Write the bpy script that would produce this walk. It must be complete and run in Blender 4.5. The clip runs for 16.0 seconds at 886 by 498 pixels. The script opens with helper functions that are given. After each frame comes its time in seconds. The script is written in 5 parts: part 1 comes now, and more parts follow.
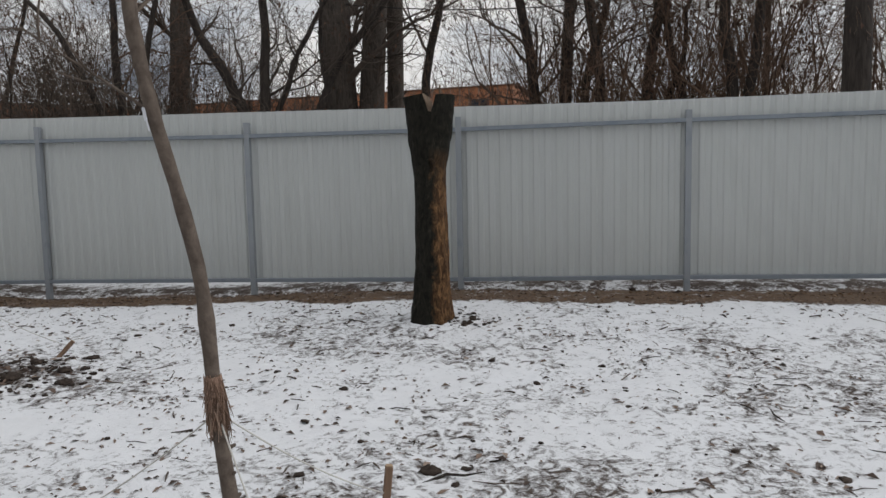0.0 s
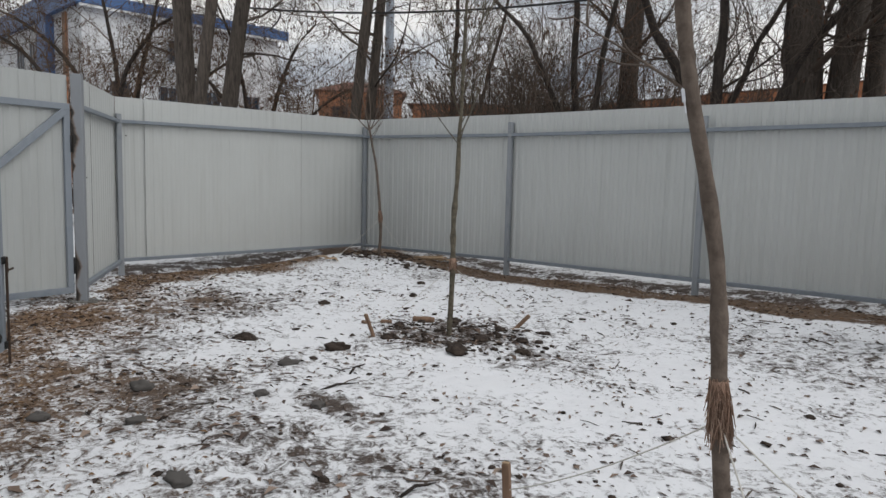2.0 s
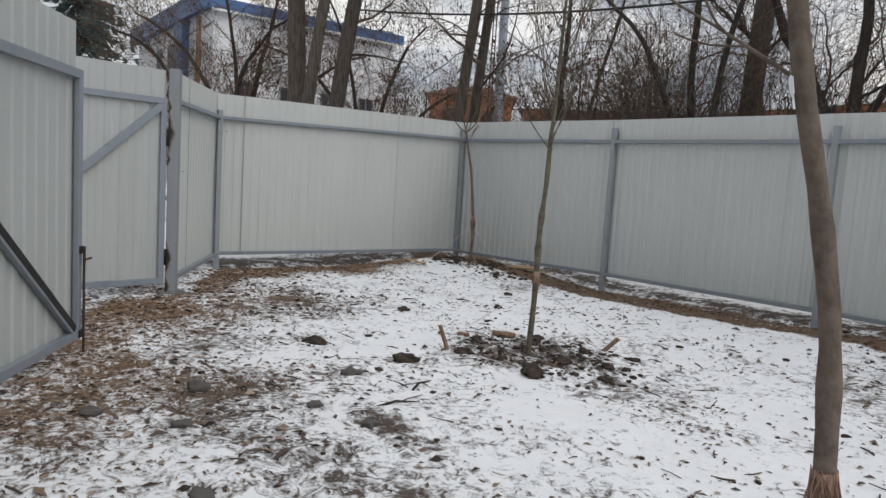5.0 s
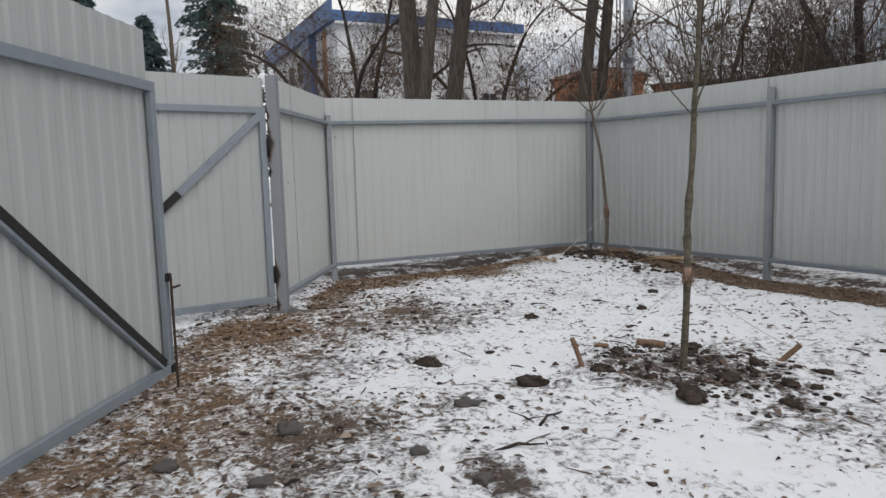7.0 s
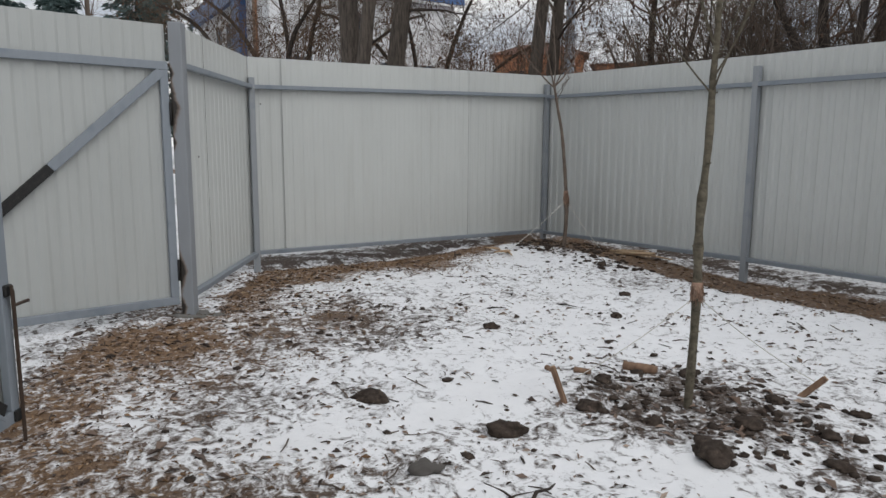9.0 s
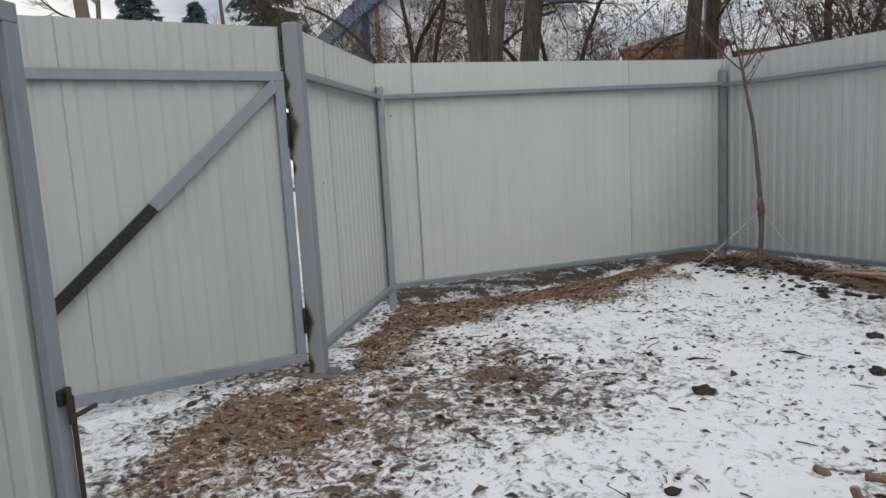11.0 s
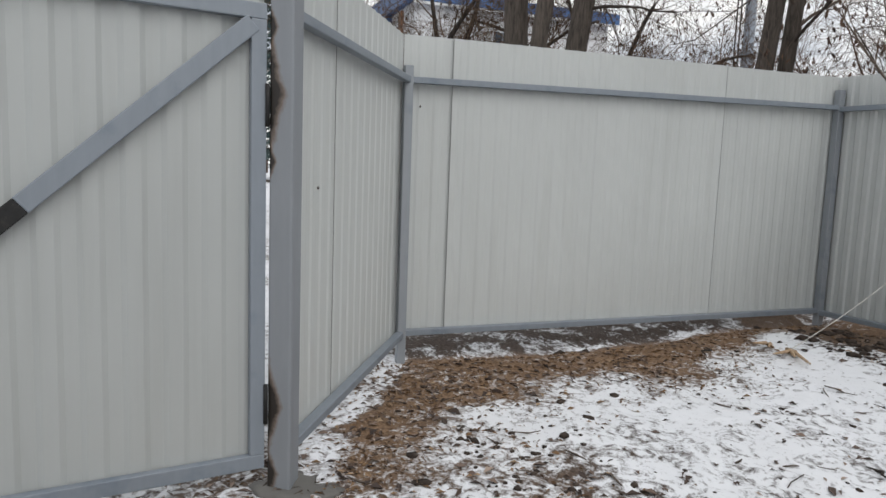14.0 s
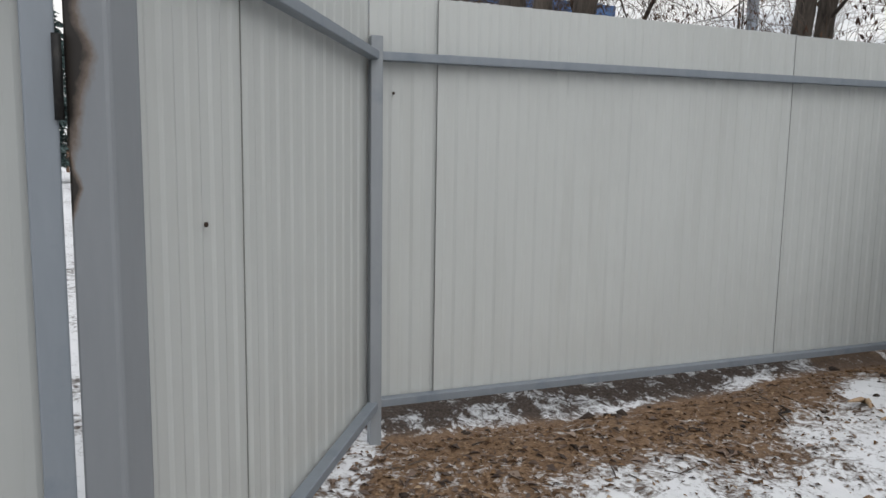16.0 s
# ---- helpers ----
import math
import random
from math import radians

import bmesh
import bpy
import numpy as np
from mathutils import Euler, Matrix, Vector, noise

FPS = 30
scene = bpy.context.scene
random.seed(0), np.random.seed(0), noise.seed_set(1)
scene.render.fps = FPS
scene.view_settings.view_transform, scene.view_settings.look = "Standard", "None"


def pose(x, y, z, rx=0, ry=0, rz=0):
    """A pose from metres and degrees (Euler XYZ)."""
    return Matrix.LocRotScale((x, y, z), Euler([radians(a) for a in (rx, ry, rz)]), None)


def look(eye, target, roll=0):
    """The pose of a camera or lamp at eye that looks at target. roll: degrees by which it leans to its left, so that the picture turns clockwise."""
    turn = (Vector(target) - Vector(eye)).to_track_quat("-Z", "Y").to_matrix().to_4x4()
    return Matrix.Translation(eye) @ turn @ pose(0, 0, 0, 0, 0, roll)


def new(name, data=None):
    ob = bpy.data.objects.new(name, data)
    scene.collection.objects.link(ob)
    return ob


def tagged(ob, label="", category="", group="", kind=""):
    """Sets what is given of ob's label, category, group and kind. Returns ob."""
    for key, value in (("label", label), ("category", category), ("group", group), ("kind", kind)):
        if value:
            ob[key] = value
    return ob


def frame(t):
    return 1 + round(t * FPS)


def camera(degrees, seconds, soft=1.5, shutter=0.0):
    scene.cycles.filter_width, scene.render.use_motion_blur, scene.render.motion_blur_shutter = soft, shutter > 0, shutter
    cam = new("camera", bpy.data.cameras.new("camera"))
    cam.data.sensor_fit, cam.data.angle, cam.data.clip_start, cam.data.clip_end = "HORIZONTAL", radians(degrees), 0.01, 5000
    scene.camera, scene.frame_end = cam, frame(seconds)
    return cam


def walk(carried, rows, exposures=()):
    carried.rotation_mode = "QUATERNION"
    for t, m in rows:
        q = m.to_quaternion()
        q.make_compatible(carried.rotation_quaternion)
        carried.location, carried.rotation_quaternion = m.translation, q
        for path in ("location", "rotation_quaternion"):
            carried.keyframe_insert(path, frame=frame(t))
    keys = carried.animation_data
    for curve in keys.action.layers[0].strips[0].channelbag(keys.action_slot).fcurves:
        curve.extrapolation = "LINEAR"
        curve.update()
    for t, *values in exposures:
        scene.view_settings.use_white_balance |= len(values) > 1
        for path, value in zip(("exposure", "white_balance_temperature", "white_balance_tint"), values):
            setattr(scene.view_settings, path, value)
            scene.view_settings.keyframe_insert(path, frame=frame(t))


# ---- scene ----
cam = camera(65.9, 16.0)
PATH = [
    (0, (-0.105, 0.414, 1.266), (-0.453, 2.375, 1.08), -1.2),
    (0.5, (-0.203, 0.422, 1.263), (-1.006, 2.241, 1.049), -2.4),
    (1, (-0.279, 0.453, 1.249), (-1.271, 2.174, 1.014), -1.1),
    (1.5, (-0.339, 0.418, 1.252), (-1.51, 2.024, 1.032), 1.1),
    (2, (-0.398, 0.409, 1.238), (-1.786, 1.835, 1.042), 1.4),
    (2.5, (-0.425, 0.375, 1.245), (-1.937, 1.676, 1.1), 2.5),
    (3, (-0.451, 0.354, 1.252), (-1.971, 1.638, 1.049), 2.9),
    (5.5, (-0.6, 0.925, 1.248), (-2.253, 2.035, 1.065), 4.2),
    (6, (-0.767, 1.038, 1.225), (-2.581, 1.863, 1.058), 0.7),
    (6.5, (-0.868, 1.21, 1.247), (-2.683, 2.041, 1.114), 0.9),
    (7, (-1.108, 1.324, 1.236), (-2.903, 2.178, 1.017), -1.6),
    (7.5, (-1.331, 1.476, 1.264), (-2.965, 2.613, 1.073), -1.5),
    (8, (-1.567, 1.626, 1.255), (-3.25, 2.682, 1.028), -3.1),
    (8.5, (-1.787, 1.671, 1.25), (-3.512, 2.651, 0.994), -1.7),
    (9, (-2.082, 1.689, 1.28), (-3.775, 2.711, 0.985), 0.3),
    (9.5, (-2.372, 1.713, 1.262), (-4.193, 2.487, 0.968), -4.8),
    (12, (-3.725, 2.104, 1.363), (-5.583, 2.8, 1.108), -2.9),
    (12.5, (-3.957, 2.114, 1.372), (-5.789, 2.88, 1.126), -3.1),
    (13, (-4.214, 2.158, 1.303), (-6.112, 2.771, 1.153), 0.4),
    (13.5, (-4.451, 2.248, 1.308), (-6.38, 2.717, 1.061), 0.7),
    (14, (-4.787, 2.331, 1.294), (-6.648, 3.026, 1.064), 2.1),
    (14.5, (-5.094, 2.476, 1.305), (-7.023, 2.997, 1.210), 0.6),
    (15, (-5.405, 2.617, 1.319), (-7.279, 3.268, 1.065), 2.4),
    (15.5, (-5.671, 2.721, 1.351), (-7.474, 3.569, 1.173), 3.6),
    (16, (-5.975, 2.825, 1.350), (-7.833, 3.530, 1.116), 0.9),
]
walk(cam, [(t, look(eye, target, roll)) for t, eye, target, roll in PATH],
     [(0.0, -0.44), (1.0, -0.40), (3.2, -0.21), (5.5, -0.21), (9.5, -0.23), (12.0, -0.23), (13.5, -0.24), (14.0, -0.04), (14.5, -0.02), (15.0, -0.04), (16.0, -0.12)])


# ---- world and light ----
def make_world():
    w = bpy.data.worlds.new("overcast_sky")
    scene.world = w
    w.use_nodes = True
    n, l = w.node_tree.nodes, w.node_tree.links
    n.clear()
    out = n.new("ShaderNodeOutputWorld")
    bg = n.new("ShaderNodeBackground")
    sky = n.new("ShaderNodeTexSky")
    sky.sky_type = "NISHITA"
    sky.sun_disc = False
    sky.sun_elevation = radians(SUN_ELEV)
    sky.sun_rotation = radians(90 - SUN_AZ)
    tc = n.new("ShaderNodeTexCoord")
    mp = n.new("ShaderNodeMapping")
    mp.inputs["Scale"].default_value = (1.0, 1.0, 2.6)
    nz = n.new("ShaderNodeTexNoise")
    nz.inputs["Scale"].default_value = 2.1
    nz.inputs["Detail"].default_value = 7
    nz.inputs["Roughness"].default_value = 0.58
    ramp = n.new("ShaderNodeValToRGB")
    ramp.color_ramp.elements[0].position, ramp.color_ramp.elements[1].position = 0.31, 0.585
    scale = n.new("ShaderNodeVectorMath")
    scale.operation = "SCALE"
    scale.inputs["Scale"].default_value = 0.10
    cloud = n.new("ShaderNodeValToRGB")
    cloud.color_ramp.elements[0].color = (0.47, 0.58, 0.77, 1)
    cloud.color_ramp.elements[1].color = (1.74, 1.725, 1.705, 1)
    mix = n.new("ShaderNodeMixRGB")
    amount = n.new("ShaderNodeMapRange")
    amount.inputs["To Min"].default_value, amount.inputs["To Max"].default_value = 0.72, 1.0
    l.new(tc.outputs["Generated"], mp.inputs["Vector"])
    l.new(mp.outputs["Vector"], nz.inputs["Vector"])
    l.new(nz.outputs["Fac"], ramp.inputs["Fac"])
    l.new(ramp.outputs["Color"], cloud.inputs["Fac"])
    l.new(ramp.outputs["Color"], amount.inputs["Value"])
    l.new(sky.outputs["Color"], scale.inputs[0])
    l.new(amount.outputs["Result"], mix.inputs["Fac"])
    l.new(scale.outputs["Vector"], mix.inputs["Color1"])
    l.new(cloud.outputs["Color"], mix.inputs["Color2"])
    l.new(mix.outputs["Color"], bg.inputs["Color"])
    bg.inputs["Strength"].default_value = SKY
    l.new(bg.outputs["Background"], out.inputs["Surface"])


SUN_ELEV, SUN_AZ, SKY = 44, 20, 0.66
make_world()
sun = new("sun", bpy.data.lights.new("sun", "SUN"))
sun.data.energy, sun.data.angle, sun.data.color = 1.55, radians(62), (1.0, 0.985, 0.965)
sun.matrix_world = look((math.cos(radians(SUN_AZ)) * 30, math.sin(radians(SUN_AZ)) * 30, 30 * math.tan(radians(SUN_ELEV))), (0, 0, 0))


# ---- materials ----
class Mat:
    """A node material under construction."""

    def __init__(self, name, rough=0.7, metal=0.0, spec=0.5):
        self.m = bpy.data.materials.new(name)
        self.m.use_nodes = True
        self.n, self.l = self.m.node_tree.nodes, self.m.node_tree.links
        self.b = self.n["Principled BSDF"]
        self.b.inputs["Roughness"].default_value = rough
        self.b.inputs["Metallic"].default_value = metal
        self.b.inputs["Specular IOR Level"].default_value = spec
        self.co = self.n.new("ShaderNodeTexCoord").outputs["Object"]

    def noise(self, scale, detail=4.0, rough=0.55, stretch=None, distort=0.0):
        nz = self.n.new("ShaderNodeTexNoise")
        nz.inputs["Scale"].default_value, nz.inputs["Detail"].default_value = scale, detail
        nz.inputs["Roughness"].default_value, nz.inputs["Distortion"].default_value = rough, distort
        src = self.co
        if stretch:
            mp = self.n.new("ShaderNodeMapping")
            mp.inputs["Scale"].default_value = stretch
            self.l.new(src, mp.inputs["Vector"])
            src = mp.outputs["Vector"]
        self.l.new(src, nz.inputs["Vector"])
        return nz.outputs["Fac"]

    def ramp(self, fac, stops):
        r = self.n.new("ShaderNodeValToRGB")
        e = r.color_ramp.elements
        while len(e) < len(stops):
            e.new(0.5)
        for k, (p, c) in enumerate(stops):
            e[k].position = p
            e[k].color = (*c, 1) if len(c) == 3 else c
        self.l.new(fac, r.inputs["Fac"])
        return r.outputs["Color"]

    def mix(self, fac, a, b, kind="MIX"):
        mx = self.n.new("ShaderNodeMixRGB")
        mx.blend_type = kind
        for sock, v in ((mx.inputs["Fac"], fac), (mx.inputs["Color1"], a), (mx.inputs["Color2"], b)):
            if isinstance(v, (int, float)):
                sock.default_value = v
            elif isinstance(v, tuple):
                sock.default_value = (*v, 1)
            else:
                self.l.new(v, sock)
        return mx.outputs["Color"]

    def math(self, op, a, b=0.0):
        mt = self.n.new("ShaderNodeMath")
        mt.operation = op
        for sock, v in zip(mt.inputs, (a, b)):
            if isinstance(v, (int, float)):
                sock.default_value = v
            else:
                self.l.new(v, sock)
        return mt.outputs[0]

    def step(self, fac, lo, hi):
        mr = self.n.new("ShaderNodeMapRange")
        for key, v in (("Value", fac), ("From Min", lo), ("From Max", hi)):
            if isinstance(v, (int, float)):
                mr.inputs[key].default_value = v
            else:
                self.l.new(v, mr.inputs[key])
        return mr.outputs["Result"]

    def attr(self, name):
        a = self.n.new("ShaderNodeAttribute")
        a.attribute_name = name
        return a.outputs["Fac"]

    def island(self):
        return self.n.new("ShaderNodeNewGeometry").outputs["Random Per Island"]

    def object_random(self):
        return self.n.new("ShaderNodeObjectInfo").outputs["Random"]

    def color(self, c):
        if isinstance(c, tuple):
            self.b.inputs["Base Color"].default_value = (*c, 1)
        else:
            self.l.new(c, self.b.inputs["Base Color"])
        return self

    def rough(self, v):
        self.l.new(v, self.b.inputs["Roughness"])
        return self

    def bump(self, height, strength=0.3, distance=0.01):
        bp = self.n.new("ShaderNodeBump")
        bp.inputs["Strength"].default_value, bp.inputs["Distance"].default_value = strength, distance
        self.l.new(height, bp.inputs["Height"])
        self.l.new(bp.outputs["Normal"], self.b.inputs["Normal"])
        return self


def sheet_material(name, base):
    """Light coil-coated steel with a little dust, run marks and dull gloss."""
    m = Mat(name, 0.42, 0.0, 0.4)
    broad = m.noise(1.3, 4)
    runs = m.noise(9, 5, 0.6, (1, 1, 0.08))
    fine = m.noise(160, 2)
    c = m.mix(broad, tuple(v * 0.93 for v in base), tuple(v * 1.04 for v in base))
    c = m.mix(m.math("MULTIPLY", m.step(runs, 0.52, 0.8), 0.30), c, tuple(v * f for v, f in zip(base, (0.74, 0.73, 0.70))))
    c = m.mix(m.math("MULTIPLY", m.object_random(), 0.06), c, tuple(v * 0.8 for v in base))
    m.color(c).rough(m.step(broad, -0.6, 1.9))
    return m.bump(fine, 0.04, 0.001).m


def paint_material(name, base, rough=0.45):
    """Hand-brushed enamel on steel: streaks, thin spots and dust."""
    m = Mat(name, rough)
    streak = m.noise(26, 5, 0.6, (1, 1, 0.18))
    patch = m.noise(5, 5)
    c = m.mix(streak, tuple(v * 0.86 for v in base), tuple(v * 1.10 for v in base))
    c = m.mix(m.math("MULTIPLY", m.step(patch, 0.56, 0.72), 0.55), c, tuple(v * f for v, f in zip(base, (0.52, 0.60, 0.68))))
    m.color(c)
    return m.bump(m.noise(90, 3), 0.12, 0.002).m


def scorched_paint(name, base, corner):
    """Grey enamel with burnt weld spots along one corner of a post."""
    m = Mat(name, 0.5)
    streak = m.noise(26, 5, 0.6, (1, 1, 0.18))
    c = m.mix(streak, tuple(v * 0.88 for v in base), tuple(v * 1.08 for v in base))
    sep = m.n.new("ShaderNodeSeparateXYZ")
    m.l.new(m.co, sep.inputs[0])
    dx, dy = m.math("SUBTRACT", sep.outputs["X"], corner.x), m.math("SUBTRACT", sep.outputs["Y"], corner.y)
    out = m.math("SQRT", m.math("ADD", m.math("MULTIPLY", dx, dx), m.math("MULTIPLY", dy, dy)))
    rag = m.math("ADD", m.math("MULTIPLY", m.noise(30, 5, 0.65), 0.55), m.math("MULTIPLY", m.noise(9, 3), 0.5))
    for z, tall, wide in ((1.55, 0.20, 0.058), (1.80, 0.07, 0.030), (1.30, 0.07, 0.026), (0.34, 0.17, 0.050), (0.06, 0.10, 0.040)):
        far = m.math("ADD", m.math("DIVIDE", out, wide), m.math("DIVIDE", m.math("ABSOLUTE", m.math("SUBTRACT", sep.outputs["Z"], z)), tall))
        near = m.math("SUBTRACT", m.math("ADD", rag, 0.75), far)
        c = m.mix(m.math("MULTIPLY", m.step(near, -0.10, 0.25), 0.8), c, (0.15, 0.10, 0.065))
        c = m.mix(m.step(near, 0.15, 0.50), c, (0.018, 0.014, 0.011))
    m.color(c)
    return m.bump(m.noise(90, 3), 0.12, 0.002).m


def burnt_material():
    m = Mat("burnt_steel", 0.65, 0.2)
    m.color(m.ramp(m.noise(38, 5, 0.65), [(0.30, (0.009, 0.009, 0.009)), (0.55, (0.015, 0.015, 0.015)), (0.78, (0.040, 0.035, 0.031))]))
    return m.bump(m.noise(70, 4), 0.4, 0.003).m


def bark_material(name, dark, light, stretch=(1, 1, 0.16), scale=22, bump=0.8):
    m = Mat(name, 0.9, 0.0, 0.2)
    ridges = m.noise(scale, 6, 0.65, stretch, 0.4)
    tone = m.noise(2.3, 4)
    c = m.ramp(ridges, [(0.32, dark), (0.62, light)])
    c = m.mix(m.math("MULTIPLY", tone, 0.5), c, tuple(v * 0.6 for v in light))
    m.color(c)
    return m.bump(ridges, bump, 0.02).m


def twig_material(name, a, b):
    m = Mat(name, 0.85, 0.0, 0.2)
    m.color(m.mix(m.island(), a, b))
    return m.m


def wood_material(name, a, b):
    m = Mat(name, 0.75, 0.0, 0.3)
    grain = m.noise(30, 5, 0.6, (1, 1, 0.08))
    m.color(m.ramp(grain, [(0.30, a), (0.70, b)]))
    return m.bump(grain, 0.3, 0.004).m


def flake_material(name, stops):
    m = Mat(name, 0.85, 0.0, 0.25)
    m.color(m.ramp(m.island(), stops))
    return m.m


def soil_material():
    m = Mat("dark_soil", 0.95, 0.0, 0.2)
    m.color(m.ramp(m.noise(26, 5), [(0.3, (0.022, 0.017, 0.014)), (0.60, (0.064, 0.049, 0.040)), (0.8, (0.125, 0.098, 0.080))]))
    return m.bump(m.noise(60, 5), 0.7, 0.01).m


def ground_material():
    """Thin trodden snow over dark soil, with leaf litter where the ground is marked for it."""
    m = Mat("snowy_ground", 0.85, 0.0, 0.25)
    litter, thin = m.attr("litter"), m.attr("thin")
    n_fine = m.noise(24, 7, 0.66, (1.0, 1.0, 1.0), 1.5)
    n_mid = m.noise(8.5, 6, 0.62, None, 1.8)
    n_big = m.noise(1.7, 4, 0.55)
    # snow cover: broken more where the layer is thin
    cover = m.math("ADD", m.math("MULTIPLY", n_fine, 0.36), m.math("ADD", m.math("MULTIPLY", n_mid, 0.54), m.math("MULTIPLY", n_big, 0.24)))
    limit = m.math("ADD", m.math("MULTIPLY", thin, 0.26), 0.405)
    snow = m.step(m.math("SUBTRACT", cover, limit), -0.005, 0.105)
    white = m.mix(n_mid, (0.72, 0.737, 0.765), (0.84, 0.85, 0.87))
    white = m.mix(m.math("MULTIPLY", m.step(n_big, 0.42, 0.75), 0.22), white, (0.62, 0.62, 0.62))
    soil = m.ramp(m.noise(55, 5, 0.7), [(0.30, (0.020, 0.016, 0.013)), (0.52, (0.080, 0.060, 0.049)), (0.76, (0.17, 0.134, 0.110))])
    brown = m.ramp(m.noise(48, 6, 0.7, None, 0.8), [(0.30, (0.040, 0.024, 0.015)), (0.45, (0.150, 0.090, 0.052)), (0.62, (0.27, 0.175, 0.105)), (0.80, (0.44, 0.33, 0.23))])
    base = m.mix(litter, soil, brown)
    m.color(m.mix(snow, base, white))
    m.rough(m.step(snow, -3.0, 1.5))
    h = m.math("ADD", m.math("MULTIPLY", snow, 0.6), m.math("ADD", n_fine, m.math("MULTIPLY", m.noise(120, 3), 0.4)))
    return m.bump(h, 0.5, 0.012).m


def brick_material():
    m = Mat("red_brick", 0.9)
    br = m.n.new("ShaderNodeTexBrick")
    br.inputs["Scale"].default_value = 4.0
    br.inputs["Color1"].default_value = (0.44, 0.180, 0.085, 1)
    br.inputs["Color2"].default_value = (0.36, 0.140, 0.066, 1)
    br.inputs["Mortar"].default_value = (0.30, 0.22, 0.17, 1)
    m.l.new(m.co, br.inputs["Vector"])
    m.color(m.mix(m.math("MULTIPLY", m.noise(0.5, 4), 0.6), br.outputs["Color"], (0.34, 0.145, 0.070)))
    return m.m


def plaster_material(name, base):
    m = Mat(name, 0.85)
    m.color(m.mix(m.noise(0.6, 5, 0.6, (1, 1, 0.3)), tuple(v * 0.85 for v in base), base))
    return m.bump(m.noise(30, 3), 0.1, 0.01).m


def plain(name, base, rough=0.6, metal=0.0):
    m = Mat(name, rough, metal)
    m.color(m.mix(m.noise(14, 4), tuple(v * 0.85 for v in base), tuple(v * 1.1 for v in base)))
    return m.m


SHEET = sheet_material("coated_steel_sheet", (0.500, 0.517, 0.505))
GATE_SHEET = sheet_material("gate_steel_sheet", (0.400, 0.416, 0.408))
PAINT = paint_material("grey_blue_enamel", (0.212, 0.240, 0.272))
PAINT_POST = paint_material("grey_enamel", (0.265, 0.285, 0.305))
BLACK = burnt_material()
RUST = plain("rusty_iron", (0.055, 0.036, 0.026), 0.8, 0.3)
GROUND = ground_material()
SOIL = soil_material()
STONE = plain("damp_stone", (0.085, 0.078, 0.072), 0.85)
BARK_GREY = bark_material("grey_bark", (0.030, 0.026, 0.023), (0.120, 0.100, 0.084))
BARK_DARK = bark_material("dark_bark", (0.016, 0.014, 0.013), (0.068, 0.056, 0.048))
BARK_SAP = bark_material("sapling_bark", (0.085, 0.066, 0.054), (0.185, 0.146, 0.119), (1, 1, 0.8), 30, 0.3)
BARK_SAP2 = bark_material("green_grey_sapling_bark", (0.042, 0.037, 0.028), (0.165, 0.145, 0.108), (1, 1, 1.4), 20, 0.35)
TWIG = twig_material("twigs", (0.045, 0.036, 0.030), (0.135, 0.106, 0.086))
TWIG_WARM = twig_material("warm_brown_twigs", (0.055, 0.038, 0.026), (0.150, 0.105, 0.072))
TWIG_RED = twig_material("reddish_twigs", (0.062, 0.040, 0.029), (0.180, 0.115, 0.080))
DEAD_LEAF = flake_material("dead_leaves", [(0.0, (0.030, 0.019, 0.014)), (0.5, (0.085, 0.048, 0.033)), (1.0, (0.15, 0.095, 0.066))])
LITTER = flake_material("leaf_litter", [(0.0, (0.050, 0.038, 0.033)), (0.45, (0.135, 0.102, 0.086)), (0.8, (0.22, 0.160, 0.125)), (1.0, (0.36, 0.29, 0.24))])
LITTER_BROWN = flake_material("brown_leaf_litter", [(0.0, (0.055, 0.031, 0.018)), (0.40, (0.155, 0.092, 0.050)), (0.85, (0.26, 0.168, 0.098)), (1.0, (0.42, 0.32, 0.22))])
NEEDLES = twig_material("spruce_needles", (0.045, 0.075, 0.075), (0.105, 0.145, 0.140))
CUT_WOOD = wood_material("pale_cut_wood", (0.30, 0.20, 0.12), (0.52, 0.39, 0.26))
STAKE_WOOD = wood_material("weathered_stake_wood", (0.135, 0.080, 0.052), (0.28, 0.180, 0.120))
STRAW = flake_material("straw_wrap", [(0.0, (0.17, 0.105, 0.075)), (0.5, (0.31, 0.200, 0.145)), (1.0, (0.48, 0.35, 0.27))])
STRING = plain("white_twine", (0.62, 0.60, 0.56), 0.9)
TAG = plain("white_plastic_tag", (0.74, 0.76, 0.80), 0.5)
CONCRETE = plain("wet_concrete", (0.13, 0.125, 0.115), 0.8)
BRICK = brick_material()
WHITE_WALL = plaster_material("white_cladding", (0.66, 0.67, 0.68))
BLUE = plain("blue_fascia", (0.045, 0.110, 0.26), 0.5)
ROOF_RED = plain("brown_roof_sheet", (0.17, 0.075, 0.050), 0.8)
GLASS = plain("dark_window_glass", (0.030, 0.040, 0.055), 0.12)
GALV = plain("galvanised_steel", (0.21, 0.235, 0.27), 0.5, 0.3)
# dark grey that paints the shadow gap at the sheet laps
SEAM_SHADE = plain("seam_shade_grey", (0.22, 0.22, 0.21), 0.7, 0.2)
CABLE = plain("black_cable", (0.014, 0.014, 0.015), 0.6)


# ---- mesh helpers ----
def mesh_ob(name, verts, faces, material, parent=None, label="", smooth=False):
    me = bpy.data.meshes.new(name)
    me.from_pydata([tuple(v) for v in verts], [], faces)
    me.materials.append(material)
    if smooth:
        me.polygons.foreach_set("use_smooth", [True] * len(me.polygons))
    me.update()
    ob = new(name, me)
    if parent:
        ob.parent = parent
    if label:
        ob["label"] = label
    return ob


